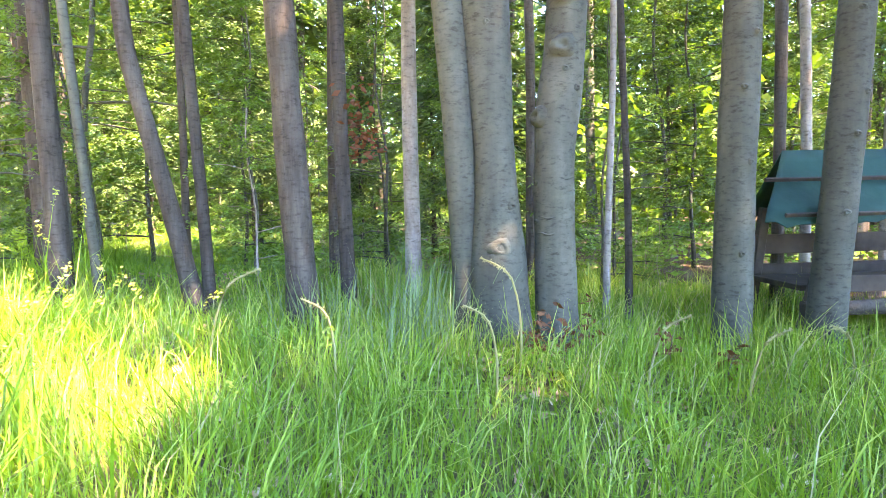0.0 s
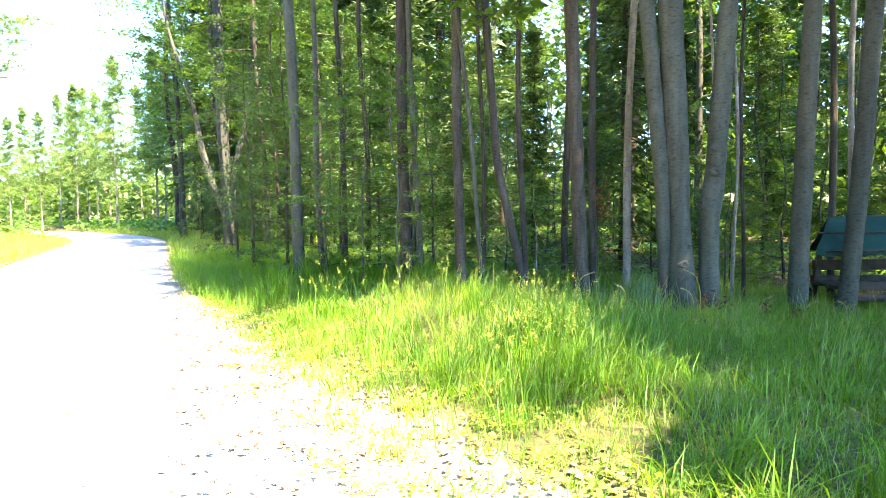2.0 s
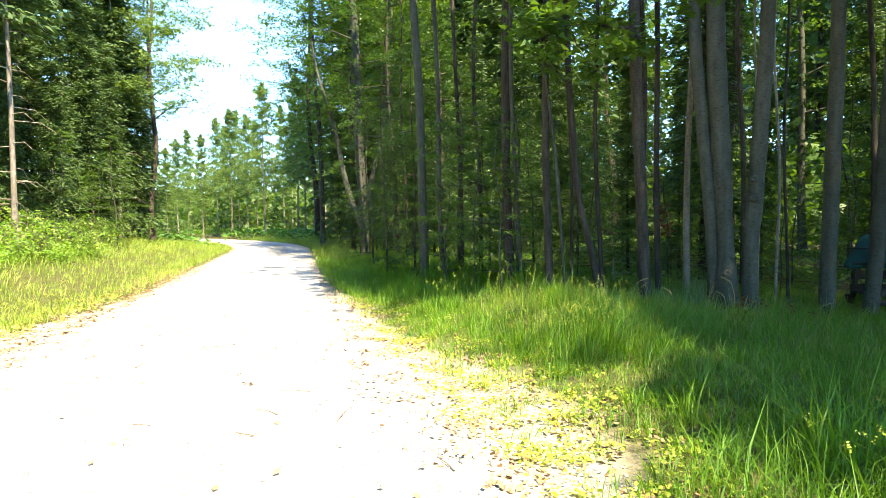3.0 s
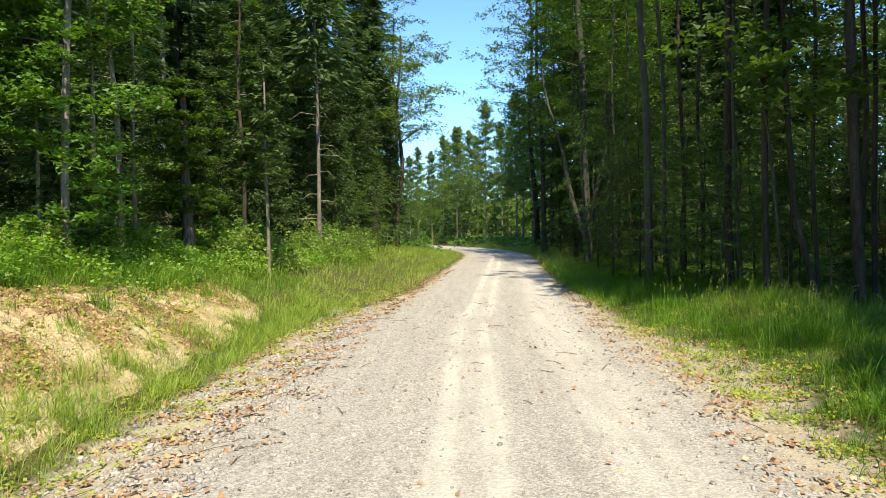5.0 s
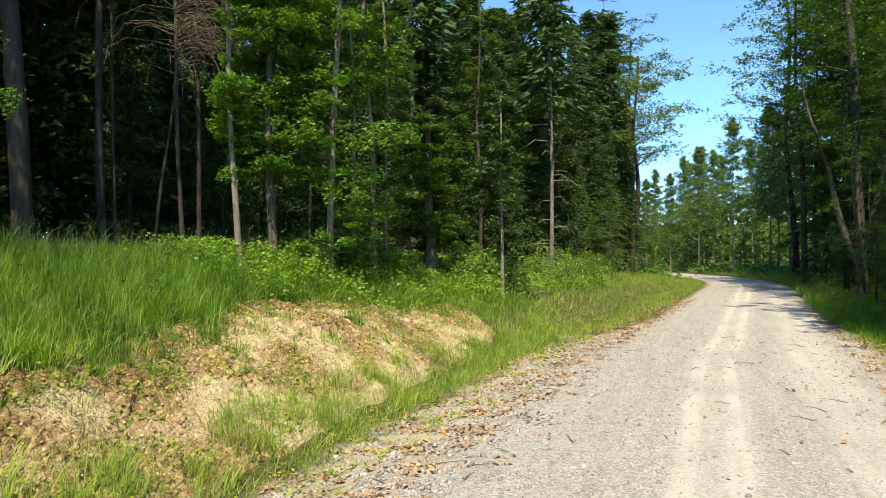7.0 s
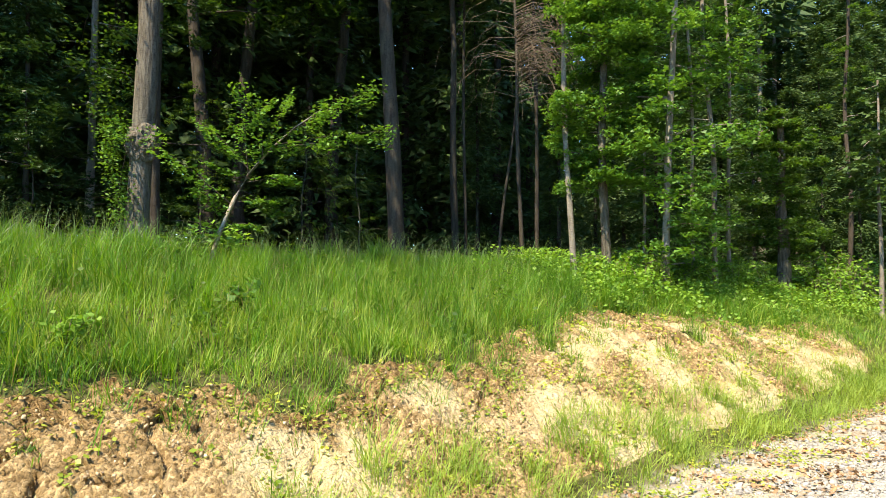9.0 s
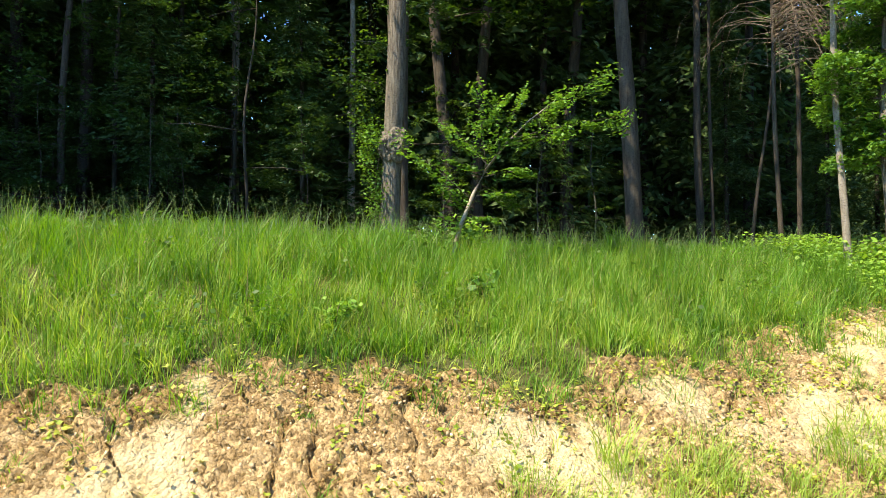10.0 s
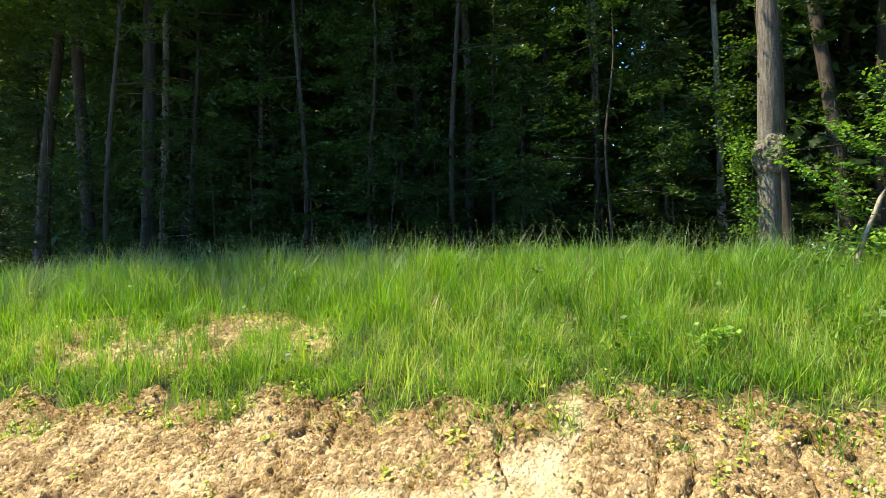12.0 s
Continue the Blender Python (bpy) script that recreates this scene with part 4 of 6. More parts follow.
deep_wood("deep_undergrowth", 28000, lambda n: clumped(n, (17, 38), (-10, 70), 0, 3.0, 800, 1.1), 0.42, LEAF_BEECH, "green undergrowth deep in the forest beyond the grass")
deep_wood("far_undergrowth", 16000, lambda n: clumped(n, (-60, 60), (74, 94), 0, 5, 500, 1.3), 0.6, LEAF_BEECH, "leafy undergrowth beyond the bend of the road")
deep_wood("far_wood", 44000, lambda n: np.concatenate([clumped(n // 2, (-70, 70), (94, 112), 0, 9, 600, 1.8), clumped(n // 2, (-70, 70), (92, 104), 0, 4, 500, 1.6)]), 0.7, LEAF_PINE, "distant forest beyond the bend of the road")


# ---- trees of the first row, right of the road ----
def shaped_trunk(name, parent, rows, bark, up_to=12.5, sides=20, seed=0, wobble=0.035, label=""):
    """A trunk after rows of (height, offset across, radius); above the last row it runs on and tapers."""
    rows = np.array(rows, float)
    slope = (rows[-1, 1] - rows[-2, 1]) / (rows[-1, 0] - rows[-2, 0]) * 0.5
    z = np.concatenate([np.linspace(-0.25, rows[-1, 0], 46), np.linspace(rows[-1, 0] + 0.25, up_to, 26)])
    off = np.interp(z, rows[:, 0], rows[:, 1]) + np.maximum(z - rows[-1, 0], 0) * slope
    rad = np.interp(z, rows[:, 0], rows[:, 2]) * (1 - 0.7 * np.maximum(z - rows[-1, 0], 0) / up_to)
    ker = np.array([1, 2, 3, 2, 1]) / 9.0
    pad = lambda a: np.convolve(np.concatenate([[a[0]] * 2, a, [a[-1]] * 2]), ker, "valid")
    off, rad = pad(off), pad(rad)
    rad = rad * (1 + 0.12 * np.exp(-np.maximum(z, 0) / 0.12))
    p = np.stack([off, 0.02 * np.sin(z * 1.3 + seed), z], -1)
    ob = add_mesh(name, mesh_np(name, *tube(p, rad, sides, wobble, seed)), bark, parent, label, shade=True)
    return ob, p, rad


def stand(name, x, y, turn, label):
    tree = tagged(new(name), label, "tree")
    tree.matrix_basis = Matrix.Translation((x, y, ground_z(x, y) - 0.02)) @ Matrix.Rotation(radians(turn), 4, "Z")
    return tree


def trunk_of(tree):
    return next(c for c in tree.children if c.name.startswith("trunk"))


def knot_on(tree, at, out, size, bark, name="knot"):
    """A healed branch scar: a swollen collar round a sunken eye."""
    o = Vector(out).normalized()
    q = o.to_track_quat("Z", "Y").to_matrix()
    ang = np.linspace(0, 2 * np.pi, 12, endpoint=False)
    rings = [(1.5, -0.25), (1.1, 0.12), (0.8, 0.32), (0.5, 0.3), (0.32, 0.05), (0.05, 0.0)]
    v = []
    for rr, h in rings:
        for k, a in enumerate(ang):
            w = 1 + 0.13 * math.sin(3 * a + size * 90)
            v.append(Vector(at) + q @ Vector((rr * w * size * math.cos(a), rr * w * size * 0.85 * math.sin(a), h * size)))
    f = [[i * 12 + j, i * 12 + (j + 1) % 12, (i + 1) * 12 + (j + 1) % 12, (i + 1) * 12 + j] for i in range(len(rings) - 1) for j in range(12)]
    return add_mesh(name, mesh_np(name, np.array([tuple(p) for p in v]), np.array(f)), bark, trunk_of(tree), shade=True)


FACE = -33.6      # heading across which the first row is set out
twin = stand("beech_tree", 6.84, 9.79, FACE, "smooth grey twin-trunked beech rising from the grass")
_, p_b, r_b = shaped_trunk("trunk", twin, [(-0.2, 0.0, 0.17), (0.1, 0.0, 0.165), (0.3, 0.0, 0.155), (0.5, -0.005, 0.14), (0.82, -0.01, 0.103), (1.3, -0.03, 0.11), (1.75, -0.055, 0.13), (3.2, -0.12, 0.125)], BARK_BEECH, 14, seed=4)
_, p_a, r_a = shaped_trunk("trunk", twin, [(-0.2, -0.17, 0.075), (0.2, -0.165, 0.07), (0.5, -0.172, 0.066), (0.82, -0.182, 0.072), (1.3, -0.2, 0.078), (1.75, -0.235, 0.08), (3.2, -0.36, 0.08)], BARK_BEECH, 13, seed=3)
crown_on(twin, p_b, r_b, 0.72, 2.5, 26, 90, 0.2, BARK_BEECH, LEAF_BEECH, 61)
for at, out, sz in [((0.0, -0.15, 0.52), (0.1, -1, 0), 0.045), ((0.06, -0.12, 0.72), (0.4, -1, 0), 0.016), ((-0.02, -0.1, 1.25), (0.3, -1, 0.1), 0.016), ((0.08, -0.13, 0.42), (0.6, -1, 0), 0.014), ((-0.05, -0.125, 1.6), (0.1, -1, 0), 0.014)]:
    knot_on(twin, at, out, sz, BARK_BEECH)
knotty = stand("beech_tree", 7.08, 9.63, FACE, "knotty grey beech with branch scars and ridged bark")
_, p_k, r_k = shaped_trunk("trunk", knotty, [(-0.2, 0.012, 0.135), (0.12, 0.003, 0.112), (0.5, 0.0, 0.1), (0.85, -0.006, 0.104), (1.07, 0.004, 0.1), (1.2, 0.012, 0.112), (1.3, 0.03, 0.108), (1.55, 0.06, 0.1), (1.8, 0.075, 0.102), (3.2, 0.17, 0.095)], BARK_BEECH, 13, seed=5, wobble=0.05)
crown_on(knotty, p_k, r_k, 0.72, 2.2, 26, 85, 0.2, BARK_BEECH, LEAF_BEECH, 62)
for at, out, sz in [((0.03, -0.1, 1.53), (-0.2, -1, 0.1), 0.046), ((-0.09, -0.04, 1.2), (-1, -0.5, 0.2), 0.048), ((0.1, -0.075, 1.33), (0.5, -1, 0), 0.016), ((0.03, -0.1, 1.78), (0, -1, 0.2), 0.04), ((-0.1, -0.03, 0.87), (-1, -0.3, 0), 0.014), ((-0.1, -0.03, 0.68), (-1, -0.3, 0), 0.014), ((0.04, -0.1, 1.42), (0.1, -1, 0), 0.012)]:
    knot_on(knotty, at, out, sz, BARK_BEECH)
for z in (0.38, 0.47, 0.55, 0.62, 0.7, 0.77, 0.83, 0.89):     # raised growth ridges
    w = 0.05 + 0.05 * abs(math.sin(z * 31))
    a0 = -1.57 + 0.5 * math.sin(z * 17)
    ang = np.linspace(a0 - w * 9, a0 + w * 9, 8)
    rr = np.interp(z, p_k[:, 2], r_k) * 1.02
    pts = np.stack([np.interp(z, p_k[:, 2], p_k[:, 0]) + rr * np.cos(ang), rr * np.sin(ang) * 1.0, z + 0.006 * np.sin(ang * 7)], -1)
    add_mesh("bark_ridge", mesh_np("bark_ridge", *tube(pts, 0.006 * np.sin(np.linspace(0.3, 2.84, 8)), 6)), BARK_BEECH, trunk_of(knotty), shade=True)
slim_a = stand("beech_tree", 7.8, 9.12, FACE, "straight grey beech trunk beside the tarp-roofed shelter")
_, p_1, r_1 = shaped_trunk("trunk", slim_a, [(-0.2, 0, 0.1), (0.15, 0.0, 0.097), (0.5, 0.01, 0.096), (1.35, 0.04, 0.093), (3.2, 0.09, 0.088)], BARK_BEECH, 13, seed=6)
crown_on(slim_a, p_1, r_1, 0.7, 2.2, 26, 85, 0.2, BARK_BEECH, LEAF_BEECH, 63)
slim_b = stand("beech_tree", 8.2, 8.85, FACE, "straight grey beech trunk standing before the tarp-roofed shelter")
_, p_2, r_2 = shaped_trunk("trunk", slim_b, [(-0.2, -0.005, 0.1), (0.08, 0.0, 0.094), (0.43, 0.028, 0.089), (0.85, 0.066, 0.089), (1.33, 0.1, 0.087), (3.2, 0.19, 0.085)], BARK_BEECH, 13, seed=7)
crown_on(slim_b, p_2, r_2, 0.7, 2.2, 26, 85, 0.2, BARK_BEECH, LEAF_BEECH, 64)
for tr, pl, rl, zs in ((slim_a, p_1, r_1, (0.55, 1.0, 1.36, 1.62)), (slim_b, p_2, r_2, (0.72, 1.1, 1.3, 1.7))):
    for z in zs:
        knot_on(tr, (float(np.interp(z, pl[:, 2], pl[:, 0])) + 0.03 * math.sin(z * 40), -float(np.interp(z, pl[:, 2], rl)) * 0.97, z), (0.3 * math.sin(z * 40), -1, 0), 0.013, BARK_BEECH)
dark_t = stand("oak_tree", 6.05, 10.45, FACE, "dark brown straight forest trunk at the edge of the grass")
_, p_3, r_3 = shaped_trunk("trunk", dark_t, [(-0.2, 0, 0.1), (0.1, 0, 0.088), (0.4, -0.012, 0.08), (1.5, -0.055, 0.077), (3.2, -0.12, 0.075)], BARK_DARK, 13, seed=8, wobble=0.06)
crown_on(dark_t, p_3, r_3, 0.66, 2.2, 28, 85, 0.2, BARK_DARK, LEAF_BEECH, 65)
leaf_tuft_at = np.concatenate([np.array(q) + rng.normal(0, 1, (40, 3)) * np.array([0.05, 0.06, 0.07]) for q in ((0.22, 0.5, 1.3), (0.28, 0.5, 1.15), (0.33, 0.5, 1.05), (0.24, 0.5, 1.02))])
tagged(add_mesh("dead_spray", mesh_np("dead_spray", *leaf_quads(leaf_tuft_at, 0.05, 0.1, 0.6)), LEAF_BROWN, dark_t, "withered brown spray"), kind="stuff")
lean_t = stand("beech_tree", 5.62, 10.95, FACE, "thin trunk leaning over to one side by the grass")
_, p_4, r_4 = shaped_trunk("trunk", lean_t, [(-0.2, 0.02, 0.065), (0.1, 0.0, 0.055), (0.6, -0.1, 0.048), (1.5, -0.3, 0.045), (3.2, -0.42, 0.045)], BARK_DARK, 11, seed=9)
crown_on(lean_t, p_4, r_4, 0.6, 2.4, 24, 80, 0.18, BARK_DARK, LEAF_BEECH, 66)


# slimmer trunks standing close behind the first row: place, width, lean across, bark, crown
def edge_trunk(x, y, width, lean, bark, label, tall=12.0, seed=0, low=0.74, reach=1.5):
    tree = stand("forest_tree", x, y, FACE, label)
    p, r = trunk_line(tall, width / 2, (lean, 0), 0.05, seed, 0.2, 0.45, 34)
    add_mesh("trunk", mesh_np("trunk", *tube(p, r, 12, 0.06, seed)), bark, tree, shade=True)
    crown_on(tree, p, r, low, reach, 12, 40, 0.17, bark, LEAF_BEECH, seed, 0.3)
    return tree, p, r


# bark is picked by seen tone, so sun and shade are partly its colour
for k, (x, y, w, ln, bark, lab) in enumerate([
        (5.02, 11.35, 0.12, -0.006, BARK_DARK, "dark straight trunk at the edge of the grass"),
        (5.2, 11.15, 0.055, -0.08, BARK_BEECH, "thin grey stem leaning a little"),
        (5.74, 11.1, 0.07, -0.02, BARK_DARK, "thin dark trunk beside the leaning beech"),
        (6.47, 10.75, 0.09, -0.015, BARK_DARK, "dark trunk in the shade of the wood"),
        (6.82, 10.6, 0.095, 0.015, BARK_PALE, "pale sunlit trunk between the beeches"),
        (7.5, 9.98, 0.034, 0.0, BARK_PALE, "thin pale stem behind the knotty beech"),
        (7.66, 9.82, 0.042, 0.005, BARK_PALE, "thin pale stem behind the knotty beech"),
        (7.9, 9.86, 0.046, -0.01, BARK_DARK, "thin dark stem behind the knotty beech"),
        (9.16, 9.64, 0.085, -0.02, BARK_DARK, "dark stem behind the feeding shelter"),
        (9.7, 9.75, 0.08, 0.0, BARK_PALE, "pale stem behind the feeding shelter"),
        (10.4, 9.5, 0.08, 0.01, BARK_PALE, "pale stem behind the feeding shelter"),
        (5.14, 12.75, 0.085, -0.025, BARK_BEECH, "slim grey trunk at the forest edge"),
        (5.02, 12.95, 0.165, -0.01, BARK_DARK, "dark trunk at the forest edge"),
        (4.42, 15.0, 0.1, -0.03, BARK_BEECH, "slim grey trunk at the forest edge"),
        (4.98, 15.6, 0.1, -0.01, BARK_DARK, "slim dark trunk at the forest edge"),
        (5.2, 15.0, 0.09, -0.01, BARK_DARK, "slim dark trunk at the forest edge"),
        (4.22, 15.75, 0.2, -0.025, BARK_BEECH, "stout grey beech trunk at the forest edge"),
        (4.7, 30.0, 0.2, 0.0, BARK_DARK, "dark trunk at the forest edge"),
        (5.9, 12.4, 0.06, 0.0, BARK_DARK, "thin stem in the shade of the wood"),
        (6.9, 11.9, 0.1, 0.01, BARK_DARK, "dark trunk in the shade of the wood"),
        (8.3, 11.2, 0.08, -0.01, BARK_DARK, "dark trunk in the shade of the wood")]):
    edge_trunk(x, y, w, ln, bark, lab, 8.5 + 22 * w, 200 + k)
# beeches added out of view, their high crowns placed to shade the grass
for x, y, sd in ((6.95, 7.0, 241), (8.1, 7.3, 242), (7.3, 3.6, 243), (6.0, 1.2, 244)):
    t, p, r = edge_trunk(x, y, 0.2, 0.0, BARK_BEECH, "grey beech added out of view to shade the grass of the clearing", 9.5, sd, 0.58, 1.1)
    crown_on(t, p, r, 0.58, 1.1, 24, 80, 0.17, BARK_BEECH, LEAF_BEECH, sd + 9, 0.25)
forked, p, r = edge_trunk(4.5, 25.6, 0.36, -0.03, BARK_BEECH, "grey beech forking low above the ground at the forest edge", 13.0, 230, 0.6, 2.4)
for top, rad in (((-2.0, 0.1, 8.0), 0.12), ((1.2, -0.2, 9.0), 0.11)):
    line = bent_line((-0.03, 0, 1.0), top, 14, 0.12, 231)
    line[:, 0] += 0.35 * np.sign(top[0]) * np.sin(np.linspace(0, np.pi, 14)) * 0.6
    add_mesh("limb", mesh_np("limb", *tube(line, np.linspace(rad, 0.03, 14), 10, 0.05, 3)), BARK_BEECH, forked, shade=True)


# ---- feeding shelter with a tarpaulin roof ----
def box(bm, size, m):
    g = bmesh.ops.create_cube(bm, size=1.0, matrix=m @ Matrix.Diagonal((*size, 1)))
    bmesh.ops.bevel(bm, geom=list({e for v in g["verts"] for e in v.link_edges}), offset=min(size) * 0.12, segments=1, affect="EDGES")


def shelter():
    hut = tagged(new("feeding_shelter"), "small wooden feeding shelter with a green tarpaulin roof", "shelter")
    x, y = 8.37, 9.33
    hut.matrix_basis = Matrix.Translation((x, y, ground_z(x, y) + 0.16)) @ Matrix.Rotation(radians(FACE + 4), 4, "Z")
    long = 1.5
    # tarp: two sagging slopes over a ridge
    n, k = 26, 7
    v = []
    for i in range(n):
        u = i / (n - 1)
        for j in range(2 * k - 1):
            q = (j - (k - 1)) / (k - 1)
            xx = (u - 0.13) * long + (0.34 * (1 - abs(min(q, 0))) if u < 0.5 else 0) * (1 - u * 2 if u < 0.5 else 0)
            zz = 0.86 - 0.37 * abs(q) + 0.012 * math.sin(u * 31 + q * 5) * abs(q) - 0.02 * math.sin(math.pi * abs(q)) + (0.012 * math.sin(u * 60) - 0.03 if abs(q) > 0.99 else 0)
            v.append((xx, q * 0.42, zz))
    w = 2 * k - 1
    f = [[i * w + j, (i + 1) * w + j, (i + 1) * w + j + 1, i * w + j + 1] for i in range(n - 1) for j in range(w - 1)]
    tarp = add_mesh("tarpaulin", mesh_np("tarpaulin", np.array(v), np.array(f)), TARP, hut, "faded green tarpaulin with creases", shade=True)
    so = tarp.modifiers.new("thick", "SOLIDIFY")
    so.thickness = 0.006
    for q, z in ((-0.98, 0.505), (-0.52, 0.69)):
        bm = bmesh.new()
        box(bm, (long * 1.0, 0.014, 0.022), pose(long * 0.44, q * 0.42 - 0.012, z, 38, 0, 0))
        part("batten", bm, OLD_WOOD, tarp, "dark weathered roof batten")
    for px, py, tilt in ((0.18, -0.3, 16), (0.18, 0.3, 8), (1.22, -0.3, -4), (1.22, 0.3, 4), (0.72, -0.3, 0)):
        bm = bmesh.new()
        box(bm, (0.06, 0.05, 0.66), pose(px, py, 0.2, 0, tilt, 0))
        part("post", bm, OLD_WOOD, hut)
    for zz, yy, th in ((0.13, -0.33, 0.09), (0.3, 0.3, 0.12), (0.13, 0.33, 0.09)):
        bm = bmesh.new()
        box(bm, (1.25, 0.03, th), pose(0.76, yy, zz, 0, 0, 0))
        part("board", bm, OLD_WOOD, hut)
    bm = bmesh.new()
    box(bm, (1.3, 0.5, 0.03), pose(0.76, 0, 0.1, 0, 0, 0))
    part("trough_floor", bm, OLD_WOOD, hut)
    v, f = tube([(0.12, -0.36, 0.0), (0.6, -0.37, 0.01), (1.5, -0.36, 0.01)], [0.035, 0.045, 0.04], 10, 0.06, 3)
    add_mesh("log", mesh_np("log", v, f), BARK_DARK, hut, "dark bark-covered log", shade=True)
    for px, py in ((0.1, -0.34), (1.35, -0.34), (0.1, 0.3), (1.35, 0.3)):
        bm = bmesh.new()
        box(bm, (0.07, 0.07, 0.34), pose(px, py, -0.13, 0, 0, 0))
        part("foot", bm, OLD_WOOD, hut)
    return hut


shelter()


# ---- trees of the first row on the left bank ----
def bank_trunk(name, bearing, dist, width, lean, bark, label, tall=14.0, sway=0.05, seed=0):
    x, y = polar(bearing, dist)
    tree = stand(name, x, y, bearing, label)
    p, r = trunk_line(tall, width / 2, (lean, 0), sway, seed, 0.25, 0.6, 40)
    add_mesh("trunk", mesh_np("trunk", *tube(p, r, 16, 0.05, seed)), bark, tree, shade=True)
    return tree, p, r


def leaf_tuft(tree, spots, leaves, spread_t, size, leaf, name="leaf_spray", flat=0.7):
    """Loose sprays of leaves about the given spots."""
    c = np.concatenate([np.array(s) + rng.normal(0, 1, (leaves, 3)) * np.array(spread_t) for s in spots])
    return tagged(add_mesh(name, mesh_np(name, *leaf_quads(c, size, flat)), leaf, tree), kind="stuff")


oak, p, r = bank_trunk("oak_tree", 77.0, 11.0, 0.36, 0.035, BARK_OAK, "old rough-barked oak with a burl on the grassy bank", 14, 0.03, 31)
crown_on(oak, p, r, 0.5, 4.5, 46, 95, 0.22, BARK_OAK, LEAF_BEECH, 71)
bm = bmesh.new()
bmesh.ops.create_icosphere(bm, subdivisions=4, radius=0.265)
for v in bm.verts:
    v.co = Vector((v.co.x * 0.92, v.co.y * 0.9, v.co.z * 1.15)) * (1 + 0.3 * noise.fractal(v.co * 7, 0.7, 2.0, 4))
    v.co += Vector((0.1, -0.04, 1.72))
part("burl", bm, BARK_OAK, trunk_of(oak), "swollen knobbly burl")
leaf_tuft(oak, [(-0.22, -0.15, 1.75), (-0.32, 0, 1.4), (-0.26, 0, 1.15), (-0.36, 0.1, 1.6), (-0.16, -0.1, 0.85), (-0.28, 0, 2.0), (-0.15, 0, 1.0), (0.2, -0.2, 1.8), (-0.4, 0, 1.85), (-0.2, -0.1, 0.6)], 150, (0.1, 0.12, 0.08), 0.062, LEAF_BRIGHT)
leaf_tuft(oak, [(-0.4, 0.3, 2.9), (-0.6, 0.3, 3.2), (-0.35, 0.4, 2.6), (-0.5, 0.5, 2.3), (-0.3, 0.2, 3.6)], 110, (0.2, 0.2, 0.1), 0.075, LEAF_BEECH)
bank_trunk("oak_tree", 75.7, 12.6, 0.24, 0.0, BARK_DARK, "shaded trunk close behind the old oak", 13, 0.03, 38)
# dark bark in place of grey: the forest's shade is in the colour
t, p, r = bank_trunk("spruce_tree", 55.6, 13.5, 0.36, -0.05, BARK_DARK, "grey trunk at the edge of the dark forest", 14, 0.03, 32)
crown_on(t, p, r, 0.55, 3.4, 32, 90, 0.24, BARK_DARK, LEAF_BEECH, 72)
for b, rr, w, ln, sd in ((50.5, 15.5, 0.18, -0.02, 33), (49.6, 15.8, 0.08, -0.01, 39), (43.4, 15.0, 0.1, -0.01, 34), (101.2, 15.5, 0.26, 0.01, 42), (105.4, 17.0, 0.3, -0.01, 43), (128.1, 15.0, 0.32, 0.01, 44)):
    t, p, r = bank_trunk("spruce_tree", b, rr, w, ln, BARK_DARK, "shaded forest trunk behind the grassy bank", 14, 0.04, sd)
    crown_on(t, p, r, 0.45, 3.2, 30, 80, 0.26, BARK_DARK, LEAF_SPRUCE, 80 + sd)
# dead tree with hanging twigs
dead, p, r = bank_trunk("dead_spruce", 44.6, 12.6, 0.09, -0.035, BARK_DARK, "dead spruce with grey drooping twigs", 9, 0.03, 48)
tw = []
rd = np.random.default_rng(5)
for k in range(170):
    z = rd.normal(4.1, 0.45)
    at = np.array([np.interp(z, p[:, 2], p[:, 0]), 0, z])
    h = rd.normal(-0.1, 0.55) + (3.14 if k % 9 == 0 else 0)
    ln = rd.uniform(0.4, 1.5)
    o = np.array([np.cos(h), np.sin(h), rd.uniform(0.1, 0.5)])
    b = rd.normal(0, 0.12, 3)
    tw.append(tube([at, at + o * ln * 0.4 + [0, 0, 0.03], at + o * ln * 0.75 + b * 0.5 + [0, 0, -0.12 * ln], at + o * ln + b + [0, 0, -0.55 * ln], at + o * ln * 1.08 + b + [0, 0, -0.95 * ln]], [0.007, 0.006, 0.004, 0.003, 0.001], 4))
tagged(add_mesh("dead_twig", mesh_np("dead_twig", *merge(tw)), TWIG, dead, "bare grey-brown drooping twigs", shade=True), kind="stuff")
bank_trunk("fallen_tree", 47.0, 12.8, 0.07, 0.12, BARK_DARK, "thin dead stem leaning against its neighbour", 4.5, 0.02, 49)
# sunlit edge trees
pale, p, r = bank_trunk("birch_tree", 40.2, 11.2, 0.105, -0.045, BARK_PALE, "slim pale sunlit trunk on the bank", 12, 0.05, 35)
crown_on(pale, p, r, 0.55, 2.0, 22, 80, 0.12, BARK_PALE, LEAF_BEECH, 73)
leafy, p, r = bank_trunk("oak_tree", 37.5, 11.4, 0.17, -0.02, BARK_OAK, "sunlit young oak with dense bright green leaves", 8, 0.04, 36)
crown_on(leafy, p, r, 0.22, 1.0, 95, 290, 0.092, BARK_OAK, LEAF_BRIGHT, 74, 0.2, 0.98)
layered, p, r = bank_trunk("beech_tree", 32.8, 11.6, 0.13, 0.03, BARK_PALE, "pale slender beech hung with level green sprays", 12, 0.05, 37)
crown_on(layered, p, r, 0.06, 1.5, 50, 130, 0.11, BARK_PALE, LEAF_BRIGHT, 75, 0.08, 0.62)
